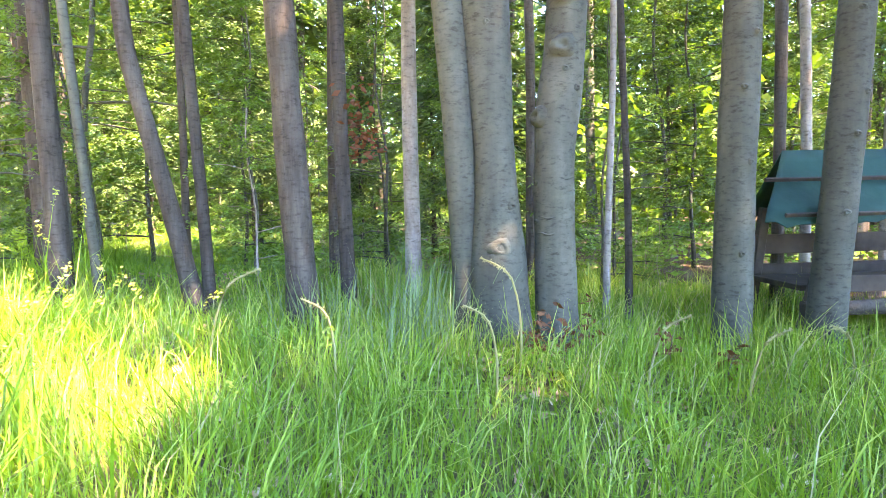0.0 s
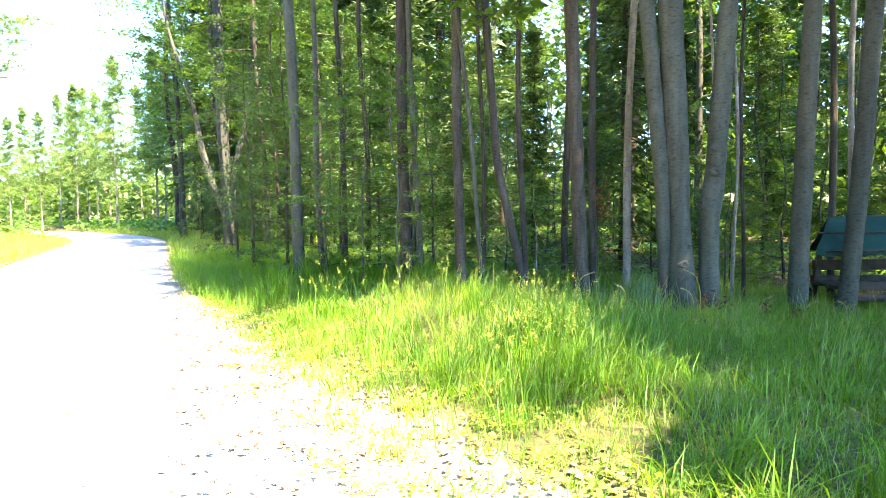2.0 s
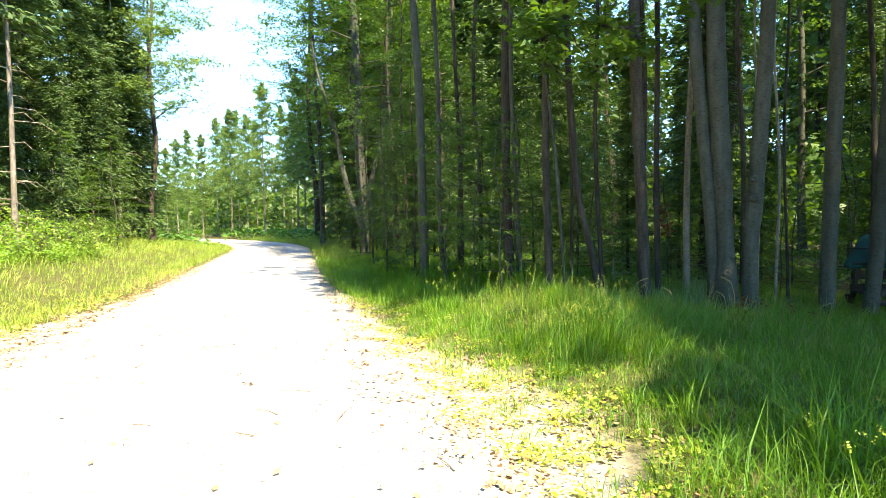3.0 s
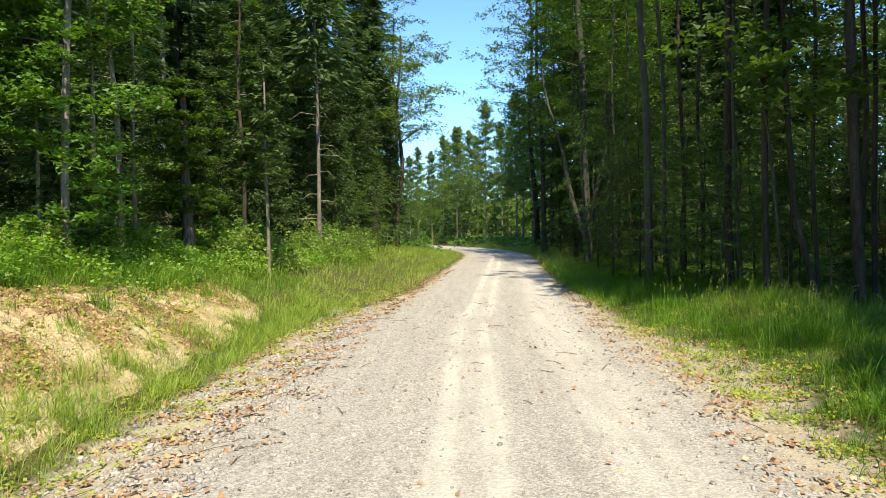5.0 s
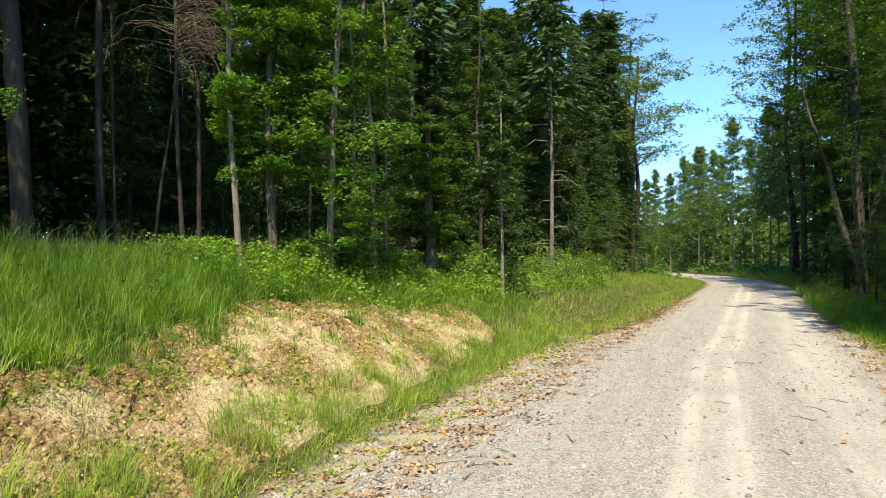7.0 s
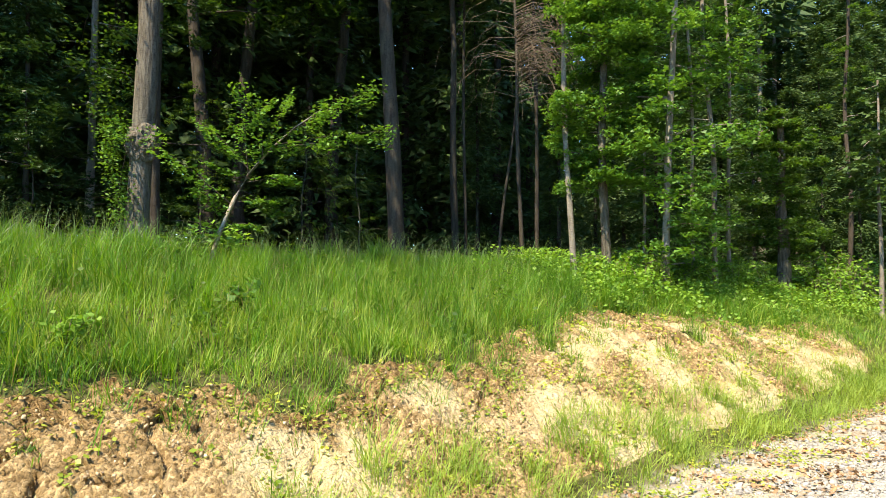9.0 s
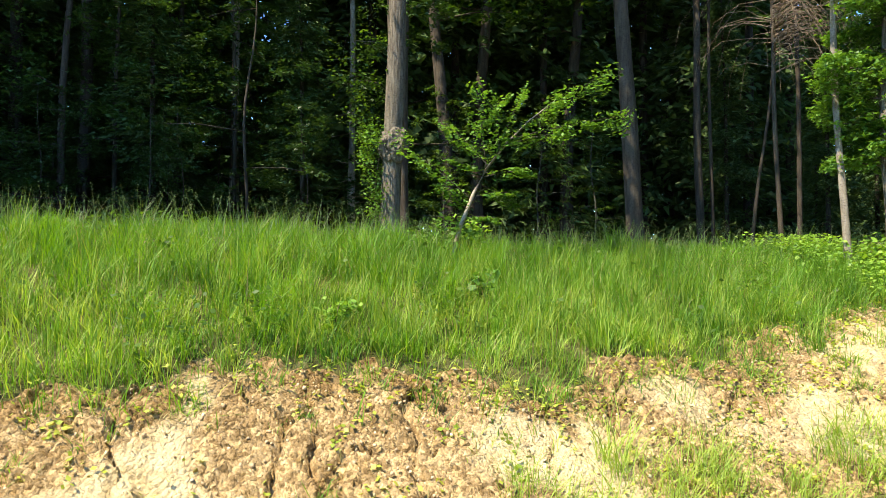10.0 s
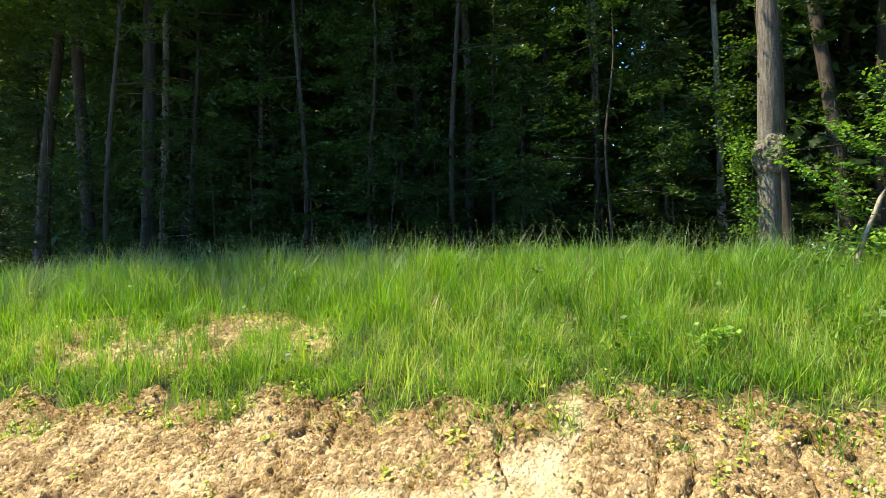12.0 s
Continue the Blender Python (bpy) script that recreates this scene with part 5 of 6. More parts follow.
for b, rr, w, ln, lab in ((30.5, 12.5, 0.07, -0.02, "thin pale stem at the forest edge"), (28.8, 12.5, 0.1, -0.03, "thin mossy stem at the forest edge"), (27.8, 13.5, 0.08, -0.01, "thin stem at the forest edge"), (34.6, 12.6, 0.06, 0.02, "thin stem at the forest edge"), (19.6, 19, 0.12, 0.0, "brown trunk at the forest edge")):
    t, p, r = bank_trunk("young_tree", b, rr, w, ln, BARK_PALE if w < 0.12 else BARK_DARK, lab, 10, 0.06, int(b * 10))
    crown_on(t, p, r, 0.12, 0.9, 26, 36, 0.1, BARK_PALE, LEAF_BEECH, int(b * 7), 0.1, 0.8)
stub, p, r = bank_trunk("oak_tree", 24.0, 14.5, 0.28, -0.01, BARK_OAK, "thick pale trunk half hidden by its own leaves", 3.6, 0.03, 50)
crown_on(stub, p, r, 0.24, 0.8, 70, 150, 0.09, BARK_OAK, LEAF_BEECH, 76, 0.3, 1.0)
slim, p, r = bank_trunk("young_spruce", 17.7, 15.0, 0.09, 0.0, BARK_PALE, "slim young spruce with a bare pale stem", 4.6, 0.02, 51)
crown_on(slim, p, r, 0.52, 0.75, 30, 50, 0.16, BARK_PALE, LEAF_SPRUCE, 77, -0.25)
airy, p, r = bank_trunk("oak_tree", 6.6, 40.0, 0.3, 0.03, BARK_DARK, "loose-crowned oak reaching out over the road", 13, 0.2, 52)
crown_on(airy, p, r, 0.5, 3.8, 26, 240, 0.2, BARK_DARK, LEAF_PINE, 78, 0.5)
# leaning sapling with bright sprays
x, y = polar(71.6, 8.5)
sap = stand("leaning_sapling", x, y, 71.6, "slender leaning sapling with bright green leaf sprays")
line = np.array([(0, 0, -0.1), (0.14, 0, 0.4), (0.32, 0, 0.85), (0.48, 0.02, 1.15), (0.75, 0.04, 1.5), (1.05, 0.05, 1.8), (1.5, 0.05, 2.15)])
add_mesh("trunk", mesh_np("trunk", *tube(line, [0.032, 0.028, 0.024, 0.018, 0.012, 0.008, 0.003], 8)), BARK_PALE, sap, shade=True)
sprig = []
for (sx, sz), (ex, ez), dep in [((0.3, 0.75), (-0.62, 1.5), 0.1), ((0.48, 1.15), (0.35, 2.25), -0.1), ((0.6, 1.3), (1.0, 2.25), 0.1), ((0.8, 1.55), (2.3, 1.85), 0.0), ((0.9, 1.65), (2.15, 2.5), 0.15), ((0.45, 1.05), (1.05, 1.1), -0.2),
                                ((0.25, 0.6), (-0.15, 0.95), -0.2), ((0.4, 0.95), (0.9, 0.7), 0.2), ((0.5, 1.2), (-0.1, 1.85), 0.2), ((0.7, 1.45), (1.5, 1.6), -0.2), ((0.35, 0.8), (0.85, 0.85), 0.1), ((1.0, 1.75), (1.6, 2.1), -0.1), ((0.5, 1.1), (0.0, 1.3), 0.25),
                                ((1.5, 1.75), (2.0, 1.75), 0.2), ((0.4, 1.7), (0.75, 2.15), 0.2), ((0.65, 1.4), (0.6, 2.0), -0.25), ((0.2, 0.5), (0.6, 0.5), -0.2)]:
    st, en = np.array([sx, 0.0, sz]), np.array([ex, dep, ez])
    ln = float(np.linalg.norm(en - st))
    o = (en - st) / ln
    add_mesh("limb", mesh_np("limb", *tube([st, st + o * ln * 0.5 + [0, 0, 0.03], en], [0.006, 0.004, 0.002], 5)), BARK_DARK, sap, shade=True)
    c = sprays([st], [o], [ln], int(150 + 150 * ln), 0.06, 0.22)
    sprig.append(leaf_quads(c, 0.062, 0.85, slim=0.62))
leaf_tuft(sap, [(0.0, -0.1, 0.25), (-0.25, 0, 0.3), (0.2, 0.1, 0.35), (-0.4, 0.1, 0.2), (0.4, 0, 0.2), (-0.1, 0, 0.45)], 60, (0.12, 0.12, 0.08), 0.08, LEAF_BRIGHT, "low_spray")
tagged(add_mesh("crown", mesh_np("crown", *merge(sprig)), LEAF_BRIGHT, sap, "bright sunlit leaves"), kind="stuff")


# ---- grass and low growth ----
def strew(n, xr, yr, keep):
    x, y = rng.uniform(*xr, n), rng.uniform(*yr, n)
    k = rng.uniform(0, 1, n) < keep(x, y)
    return x[k], y[k]


CAMERA_WAY = [(4.8, 7.2), (3.75, 7.0), (2.8, 6.65), (2.0, 5.8), (1.5, 4.7), (1.05, 3.4), (1.0, 3.1)]     # the camera's early route, laid out again in plan


def clear_of_camera(x, y):
    """Distance from the camera's early route, beside which the grass is kept low."""
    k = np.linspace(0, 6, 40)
    qx, qy = np.interp(k, range(7), [p[0] for p in CAMERA_WAY]), np.interp(k, range(7), [p[1] for p in CAMERA_WAY])
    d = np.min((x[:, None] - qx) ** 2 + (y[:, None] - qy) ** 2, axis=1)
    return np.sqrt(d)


def grass(name, n, xr, yr, keep, tall, wide, mat, label, lean=0.35, curl=0.6, tuft=0, tallness=None):
    x, y = strew(n, xr, yr, keep)
    if tuft:
        x, y = np.repeat(x, tuft), np.repeat(y, tuft)
        x, y = x + rng.normal(0, 0.05, len(x)), y + rng.normal(0, 0.05, len(y))
    grown = tallness(x, y) if tallness else 1.0
    x = x + road_middle(y)
    t = grown * tall * rng.uniform(0.45, 1.25, len(x)) * (0.82 + 0.3 * lumps(x, y, 1.6, 9, 2) + 0.34 * lumps(x, y, 0.55, 10, 2))
    t = np.maximum(t, 0.06) * (0.55 + 0.45 * smooth(0.5, 1.3, clear_of_camera(x, y)))
    v, f = blades(x, y, height(x, y) - 0.01, t, wide * rng.uniform(0.6, 1.3, len(x)), lean, curl)
    return tagged(add_mesh(name, mesh_np(name, v, f), mat), label, "grass", kind="stuff")


def right_tall(x, y):
    return (1 - 0.48 * smooth(4.6, 6.0, x)) * (1 - 0.45 * smooth(8.8, 9.8, y) * smooth(14.5, 12.5, y))


patch = lambda seed, size, lo=-0.2, hi=0.4: (lambda x, y: smooth(lo, hi, lumps(x, y, size, seed, 2)))
right_keep = lambda x, y: smooth(2.5, 3.0, x - verge_bulge(y) + verge_narrow(y) + 0.3 * lumps(x, y, 1.1, 12, 2)) * (1 - 0.6 * smooth(6.5, 8.5, x))
grass("verge_grass", 105000, (1.9, 9.5), (0.5, 26), right_keep, 0.37, 0.006, GRASS, "tall green grass on the road verge", 0.4, 0.8, tallness=right_tall)
grass("verge_tuft", 1500, (2.9, 5.6), (1.5, 16), lambda x, y: smooth(2.8, 3.2, x - verge_bulge(y)) * smooth(-0.2, 0.5, lumps(x, y, 1.3, 15, 2)), 0.6, 0.008, GRASS, "taller tufts of bright grass beside the road", 0.3, 0.9, 16, tallness=right_tall)
grass("far_verge_grass", 18000, (1.8, 6.5), (24, 60), lambda x, y: smooth(1.8, 2.3, x), 0.4, 0.016, GRASS_DRY, "green grass along the far verge")
bank_keep = lambda x, y: (1 - soil_amount(x, y)) ** 3 * smooth(3.9, 4.4, -x) * (0.12 + 0.88 * smooth(-0.35, 0.15, lumps(x, y, 0.55, 16, 3)))
bank_tall = lambda x, y: 0.55 + 0.45 * smooth(4.6, 6.4, -x) - 0.4 * smooth(7.0, 8.6, -x)
grass("bank_grass", 190000, (-10.3, -3.9), (-8, 15), bank_keep, 0.4, 0.0062, GRASS, "dense green grass on top of the bank", 0.15, 0.38, tallness=bank_tall)
grass("bank_stalk", 2200, (-7.4, -4.7), (-8, 6), lambda x, y: bank_keep(x, y) * smooth(-0.1, 0.5, lumps(x, y, 0.8, 35, 2)), 0.5, 0.0065, GRASS_DRY, "upright bright stalks along the lower edge of the bank grass", 0.12, 0.3, 14)
grass("patch_tuft", 420, (-6.8, -4.9), (-7, -1.5), lambda x, y: worn_patch(x, y) * smooth(-0.1, 0.4, lumps(x, y, 0.7, 36, 2)), 0.34, 0.006, GRASS, "sparse tufts on the worn hollow of the bank", 0.35, 0.7, 22)
grass("bank_tuft", 4400, (-9.0, -4.9), (-8, 13), lambda x, y: smooth(-0.3, 0.4, lumps(x, y, 1.1, 17, 2)) * (1 - soil_amount(x, y)), 0.56, 0.0072, GRASS, "tufts of taller grass on the bank", 0.22, 0.5, 18, tallness=bank_tall)
grass("crest_grass", 9000, (-10.2, -7.6), (-8, 14), lambda x, y: smooth(-0.3, 0.4, lumps(x, y, 2.0, 18, 2)), 0.46, 0.008, GRASS_BLUE, "bluish tall grass along the crest of the bank", 0.2, 0.6)
grass("blue_grass", 9000, (-8.6, -6.2), (-8, -2.2), lambda x, y: smooth(-0.4, 0.3, lumps(x, y, 1.4, 39, 2)), 0.6, 0.0065, GRASS_BLUE, "bluish seeding grass on the shaded end of the bank", 0.15, 0.4)
grass("edge_grass", 34000, (-6.2, -4.5), (-8, 14), lambda x, y: (1 - soil_amount(x, y)) * patch(41, 0.5, -0.5, 0.2)(x, y), 0.27, 0.007, GRASS_DRY, "short grass at the broken edge of the bank", 0.5, 0.7)
grass("dry_grass", 3000, (-8.5, -4.6), (-7, 12), lambda x, y: bank_keep(x, y), 0.4, 0.006, STRAW, "dry straw stalks among the bank grass", 0.35, 0.6)
grass("far_bank_grass", 17000, (-8.0, -4.2), (9, 60), lambda x, y: (1 - soil_amount(x, y)) ** 2 * smooth(4.2, 4.9, -x), 0.34, 0.014, GRASS_DRY, "sunlit green grass on the bank along the road")
grass("foot_grass", 22000, (-5.0, -1.9), (8, 60), lambda x, y: (1 - soil_amount(x, y)) ** 2 * smooth(2.7, 3.3, -x + 1.1 * verge_narrow(y)) * (1 - 0.8 * smooth(4.2, 5.0, -x)), 0.26, 0.011, GRASS_DRY, "yellow-green grass along the foot of the bank")
grass("ditch_tuft", 1500, (-3.9, -2.8), (1.6, 14), lambda x, y: smooth(-0.3, 0.4, lumps(x, y, 0.9, 19, 2)) * smooth(2.9, 3.3, -x), 0.33, 0.006, GRASS_DRY, "small grass tufts along the foot of the bank", 0.45, 0.8, 14)
grass("ditch_grass", 10000, (-4.5, -2.7), (1.4, 16), lambda x, y: smooth(2.7, 3.2, -x) * (1 - 0.6 * soil_amount(x, y)), 0.2, 0.006, GRASS_DRY, "short grass along the foot of the bank", 0.5, 0.8)
grass("soil_tuft", 2000, (-5.4, -3.5), (-7, 11), lambda x, y: soil_amount(x, y) * smooth(0.1, 0.6, lumps(x, y, 1.0, 20, 2)) * (0.4 + 0.6 * smooth(2, 5, y)), 0.15, 0.005, GRASS, "sparse grass seedlings on the bare earth", 0.6, 0.8, 9)


grass("soil_straw", 4000, (-5.6, -3.5), (-2, 11), lambda x, y: soil_amount(x, y) * patch(54, 0.8, -0.2, 0.4)(x, y) * (0.3 + 0.7 * smooth(1, 4, y)), 0.11, 0.005, STRAW, "dead stalks and roots on the bare earth", 1.1, 0.9)
fringe = lambda x, y: soil_amount(x, y) * (1 - soil_amount(x - 0.4, y))
grass("fringe_tuft", 3000, (-6.2, -4.0), (-7, 12), lambda x, y: fringe(x, y) * patch(51, 0.5, -0.3, 0.3)(x, y), 0.2, 0.007, GRASS, "small grass tufts hanging over the broken edge", 0.6, 0.9, 9)
grass("fringe_grass", 5200, (-6.6, -4.2), (-8, 12), lambda x, y: smooth(0.05, 0.5, soil_amount(x + 0.2, y)) * (1 - soil_amount(x, y)) * patch(55, 0.45, -0.4, 0.3)(x, y), 0.36, 0.0065, GRASS, "grass leaning out over the broken edge of the bank", 0.4, 0.8, 12)
grass("clearing_grass", 30000, (4.6, 9.5), (6.6, 11.5), lambda x, y: smooth(3.2, 4.6, x), 0.24, 0.0042, GRASS, "fine grass in the shade under the beeches", 0.25, 0.6)
grass("clearing_hay", 16000, (3.6, 9.5), (6.0, 11.5), lambda x, y: smooth(3.0, 4.2, x) * patch(58, 0.8, -0.5, 0.3)(x, y), 0.33, 0.0045, GRASS_DRY, "olive and yellowing grass under the beeches", 0.3, 0.8)
grass("clearing_straw", 5000, (3.6, 9.5), (6.0, 11.5), lambda x, y: smooth(3.0, 4.2, x) * patch(59, 0.7, -0.3, 0.3)(x, y), 0.36, 0.0035, STRAW, "thin straw-coloured stalks under the beeches", 0.35, 0.9)
grass("fringe_straw", 9000, (-6.2, -4.0), (-7, 12), lambda x, y: fringe(x, y) * patch(52, 0.5, -0.3, 0.3)(x, y), 0.14, 0.005, STRAW, "dry roots and straw at the broken edge", 1.0, 0.9)


def low_leaves(name, n, xr, yr, keep, lift, size, mat, label, per=8, radius=0.06, flat=0.75, cat="herb"):
    """Small plants: rosettes of leaves at strewn places."""
    x, y = strew(n, xr, yr, keep)
    x, y = np.repeat(x, per), np.repeat(y, per)
    k = len(x)
    x, y = x + rng.normal(0, radius, k), y + rng.normal(0, radius, k)
    x = x + road_middle(y)
    c = np.stack([x, y, height(x, y) + lift * rng.uniform(0.15, 1.0, k) + 0.01], -1)
    return tagged(add_mesh(name, mesh_np(name, *leaf_quads(c, size, flat, slim=0.7)), mat), label, cat, kind="stuff")


low_leaves("verge_herb", 2400, (-3.7, -2.0), (1, 18), lambda x, y: smooth(2.0, 2.6, -x) * patch(21, 0.9)(x, y), 0.05, 0.034, HERB, "small yellow-green herbs on the gravel edge", 7, 0.05)
low_leaves("verge_herb", 5000, (2.1, 4.2), (1, 18), lambda x, y: smooth(2.1, 2.6, x) * (1 - smooth(3.0, 3.6, x - verge_bulge(y))) * patch(22, 0.8)(x, y), 0.05, 0.036, HERB, "small yellow-green herbs at the edge of the verge", 9, 0.06)
grass("verge_straw", 13000, (2.2, 4.0), (0.8, 20), lambda x, y: smooth(2.2, 2.6, x) * (1 - smooth(3.0, 3.5, x - verge_bulge(y))) * patch(42, 0.7)(x, y), 0.13, 0.005, STRAW, "dry straw lying on the verge", 1.0, 0.9)
grass("verge_straw", 1800, (-3.8, -2.1), (0.8, 20), lambda x, y: smooth(2.1, 2.6, -x) * patch(43, 0.7)(x, y), 0.12, 0.005, STRAW, "dry straw along the foot of the bank", 1.0, 0.9)
grass("verge_sprout", 2600, (2.4, 3.9), (1.0, 24), lambda x, y: smooth(2.4, 2.9, x) * patch(44, 0.6, -0.2, 0.4)(x, y), 0.2, 0.006, GRASS, "small grass tufts on the bare verge", 0.5, 0.7, 12)
low_leaves("soil_herb", 2600, (-5.6, -3.5), (-7, 11), lambda x, y: soil_amount(x, y) * patch(23, 1.0)(x, y) * (0.3 + 0.7 * smooth(2, 5, y)), 0.05, 0.045, HERB, "seedlings on the bare sandy earth", 7, 0.035)
low_leaves("fringe_herb", 3200, (-6.2, -4.0), (-7, 12), lambda x, y: fringe(x, y) * patch(53, 0.5, -0.2, 0.4)(x, y), 0.1, 0.04, HERB, "small weeds at the broken edge of the bank", 7, 0.05)
low_leaves("bramble", 3200, (-8.2, -4.7), (7.2, 26), lambda x, y: (1 - soil_amount(x, y)) * patch(24, 1.8, -0.4, 0.3)(x, y), 0.42, 0.062, LEAF_BRAMBLE, "low brambles with bright green leaves on the bank", 22, 0.16)


def bramble_bush(x, y, wide, tall, seed, label):
    """A mound of arching canes with leaves all along them."""
    r = np.random.default_rng(seed)
    bush = tagged(new("bramble_bush"), label, "bush", "bushes on the bank")
    bush.matrix_basis = Matrix.Translation((x, y, ground_z(x, y)))
    places, canes = [], []
    for k in range(int(46 * wide)):
        h, reach = r.uniform(0, 6.28), wide * r.uniform(0.3, 1.1)
        foot = r.normal(0, 0.22 * wide, 2)
        q = np.linspace(0, 1, 7)
        px, py = foot[0] + np.cos(h) * reach * q, foot[1] + np.sin(h) * reach * q
        rise = tall * r.uniform(0.6, 1.15) * np.sin(np.pi * np.minimum(0.08 + 0.78 * q, 1.0))
        pz = np.array([ground_z(x + a, y + c) for a, c in zip(px, py)]) - ground_z(x, y) + rise - 0.04
        line = np.stack([px, py, pz], -1)
        canes.append(tube(line, np.linspace(0.006, 0.002, 7), 4))
        t = r.uniform(0.1, 1.0, 34) * 6
        i = np.minimum(t.astype(int), 5)
        places.append(line[i] + (line[i + 1] - line[i]) * (t - i)[:, None] + r.normal(0, 0.055, (34, 3)))
    tagged(add_mesh("cane", mesh_np("cane", *merge(canes)), TWIG, bush, shade=True), kind="stuff")
    tagged(add_mesh("leaf", mesh_np("leaf", *leaf_quads(np.concatenate(places), 0.075, 0.7, slim=0.75)), LEAF_BRAMBLE, bush), kind="stuff")
    return bush


for b, d, w, t, seed in [(19.5, 15.5, 1.0, 0.95, 71), (17.6, 16.4, 0.9, 0.75, 72), (21.4, 14.8, 0.8, 0.7, 73), (12.6, 22.5, 1.3, 1.2, 74), (11.0, 25.0, 1.2, 1.0, 75), (14.2, 20.5, 1.0, 0.9, 76), (34.6, 11.4, 0.8, 0.6, 77), (31.6, 12.2, 0.7, 0.55, 78), (9.4, 30.0, 1.3, 1.0, 79), (27.4, 13.4, 0.7, 0.6, 80), (37.5, 11.6, 0.6, 0.5, 81)]:
    bramble_bush(*polar(b, d), w, t, seed, "mound of arching brambles with sunlit yellow-green leaves on the bank" if w > 0.85 else "low bramble bush with sunlit leaves at the crest of the bank")


def weed(name, x, y, tall, stems, size, leaf, seed, label):
    """A single herb: a few stems from one root, with leaves in pairs up each."""
    r = np.random.default_rng(seed)
    plant_ob = tagged(new(name), label, "plant")
    plant_ob.matrix_basis = Matrix.Translation((x, y, ground_z(x, y)))
    for k in range(stems):
        h, o = r.uniform(0, 6.28), tall * r.uniform(0.15, 0.5)
        q = np.linspace(0, 1, 6)
        line = np.stack([np.cos(h) * o * q ** 1.5, np.sin(h) * o * q ** 1.5, tall * r.uniform(0.7, 1.1) * q - 0.02], -1)
        add_mesh("stem", mesh_np("stem", *tube(line, np.linspace(0.005, 0.002, 6), 4)), TWIG, plant_ob, shade=True)
        t = np.repeat(r.uniform(1.5, 5, 13), 3)
        i = np.minimum(t.astype(int), 4)
        c = line[i] + (line[i + 1] - line[i]) * (t - i)[:, None] + r.normal(0, 0.5 * size, (len(t), 3))
        tagged(add_mesh("leaf", mesh_np("leaf", *leaf_quads(c, size, 0.7, slim=0.7)), leaf, plant_ob), kind="stuff")
    return plant_ob


weed("broad_leaved_weed", *polar(69.1, 6.3), 0.4, 4, 0.085, LEAF_BRIGHT, 91, "dark green broad-leaved weed among the bank grass")
weed("seedling", *polar(81.8, 5.3), 0.34, 4, 0.06, LEAF_BRAMBLE, 92, "small pale green seedling in the bank grass")
weed("seedling", *polar(70.0, 9.3), 0.6, 5, 0.1, LEAF_BRAMBLE, 93, "leafy green shoot at the foot of the leaning sapling")
low_leaves("bank_weed", 500, (-8.5, -4.8), (-7, 9), lambda x, y: (1 - soil_amount(x, y)) * patch(25, 1.6, 0.0, 0.5)(x, y), 0.34, 0.06, LEAF_BEECH, "leafy weeds among the grass of the bank", 16, 0.1)
low_leaves("woodland_herb", 5200, (6.5, 17), (9.5, 34), lambda x, y: patch(26, 2.5, -0.6, 0.1)(x, y) * smooth(15.6, 17.2, x * 0.6 + y), 0.2, 0.08, LEAF_BRIGHT, "green ground cover between the forest trunks", 9, 0.16)
low_leaves("clearing_herb", 5200, (5.6, 9.6), (8.4, 14), patch(27, 1.0), 0.06, 0.026, LEAF_BRIGHT, "low clover-like plants under the beeches", 10, 0.08)
low_leaves("far_herb", 2600, (-16, 16), (46, 92), lambda x, y: smooth(2.6, 3.6, np.abs(x)), 0.5, 0.34, LEAF_BRIGHT, "green undergrowth along the far bend of the road", 6, 0.4)
low_leaves("forest_floor_herb", 1200, (-20, -9.5), (-10, 40), patch(28, 3.0), 0.3, 0.1, LEAF_BEECH, "shaded undergrowth beneath the spruces", 9, 0.2)


def lumps_mesh(x, y, z, size, flat=0.7):
    """Broken pieces: a jittered six-sided block at each place."""
    n = len(x)
    cube = np.array([(-1, -1, -1), (1, -1, -1), (1, 1, -1), (-1, 1, -1), (-1, -1, 1), (1, -1, 1), (1, 1, 1), (-1, 1, 1)], float)
    v = cube[None] * rng.uniform(0.45, 1.0, (n, 1, 3)) * np.array([1, 1, flat]) + rng.normal(0, 0.17, (n, 8, 3))
    v[:, 4:, :2] *= rng.uniform(0.4, 0.95, (n, 1, 1))
    v[..., 2] += v[..., 0] * rng.normal(0, 0.35, (n, 1))
    h = rng.uniform(0, 6.28, n)
    c, sn = np.cos(h)[:, None], np.sin(h)[:, None]
    v = np.stack([c * v[..., 0] - sn * v[..., 1], sn * v[..., 0] + c * v[..., 1], v[..., 2]], -1)
    v = v * (size * 0.5)[:, None, None] + np.stack([x, y, z], -1)[:, None]
    f = np.array([(0, 3, 2, 1), (4, 5, 6, 7), (0, 1, 5, 4), (1, 2, 6, 5), (2, 3, 7, 6), (3, 0, 4, 7)])
    return v.reshape(-1, 3), (np.arange(n)[:, None, None] * 8 + f).reshape(-1, 4)


def pieces(name, n, xr, yr, keep, small, big, mat, label, cat, flat=0.7, lift=0.0):
    x, y = strew(n, xr, yr, keep)
    sz = small + (big - small) * rng.uniform(0, 1, len(x)) ** 2.5
    return tagged(add_mesh(name, mesh_np(name, *lumps_mesh(x, y, height(x, y) + sz * 0.12 + lift, sz, flat)), mat), label, cat, kind="stuff")


pieces("gravel", 12000, (-2.4, 2.4), (1.2, 15), lambda x, y: 0.25 + 0.75 * smooth(0.3, 1.8, np.abs(x - 0.5)), 0.012, 0.04, STONE, "loose grey gravel on the forest road", "gravel")
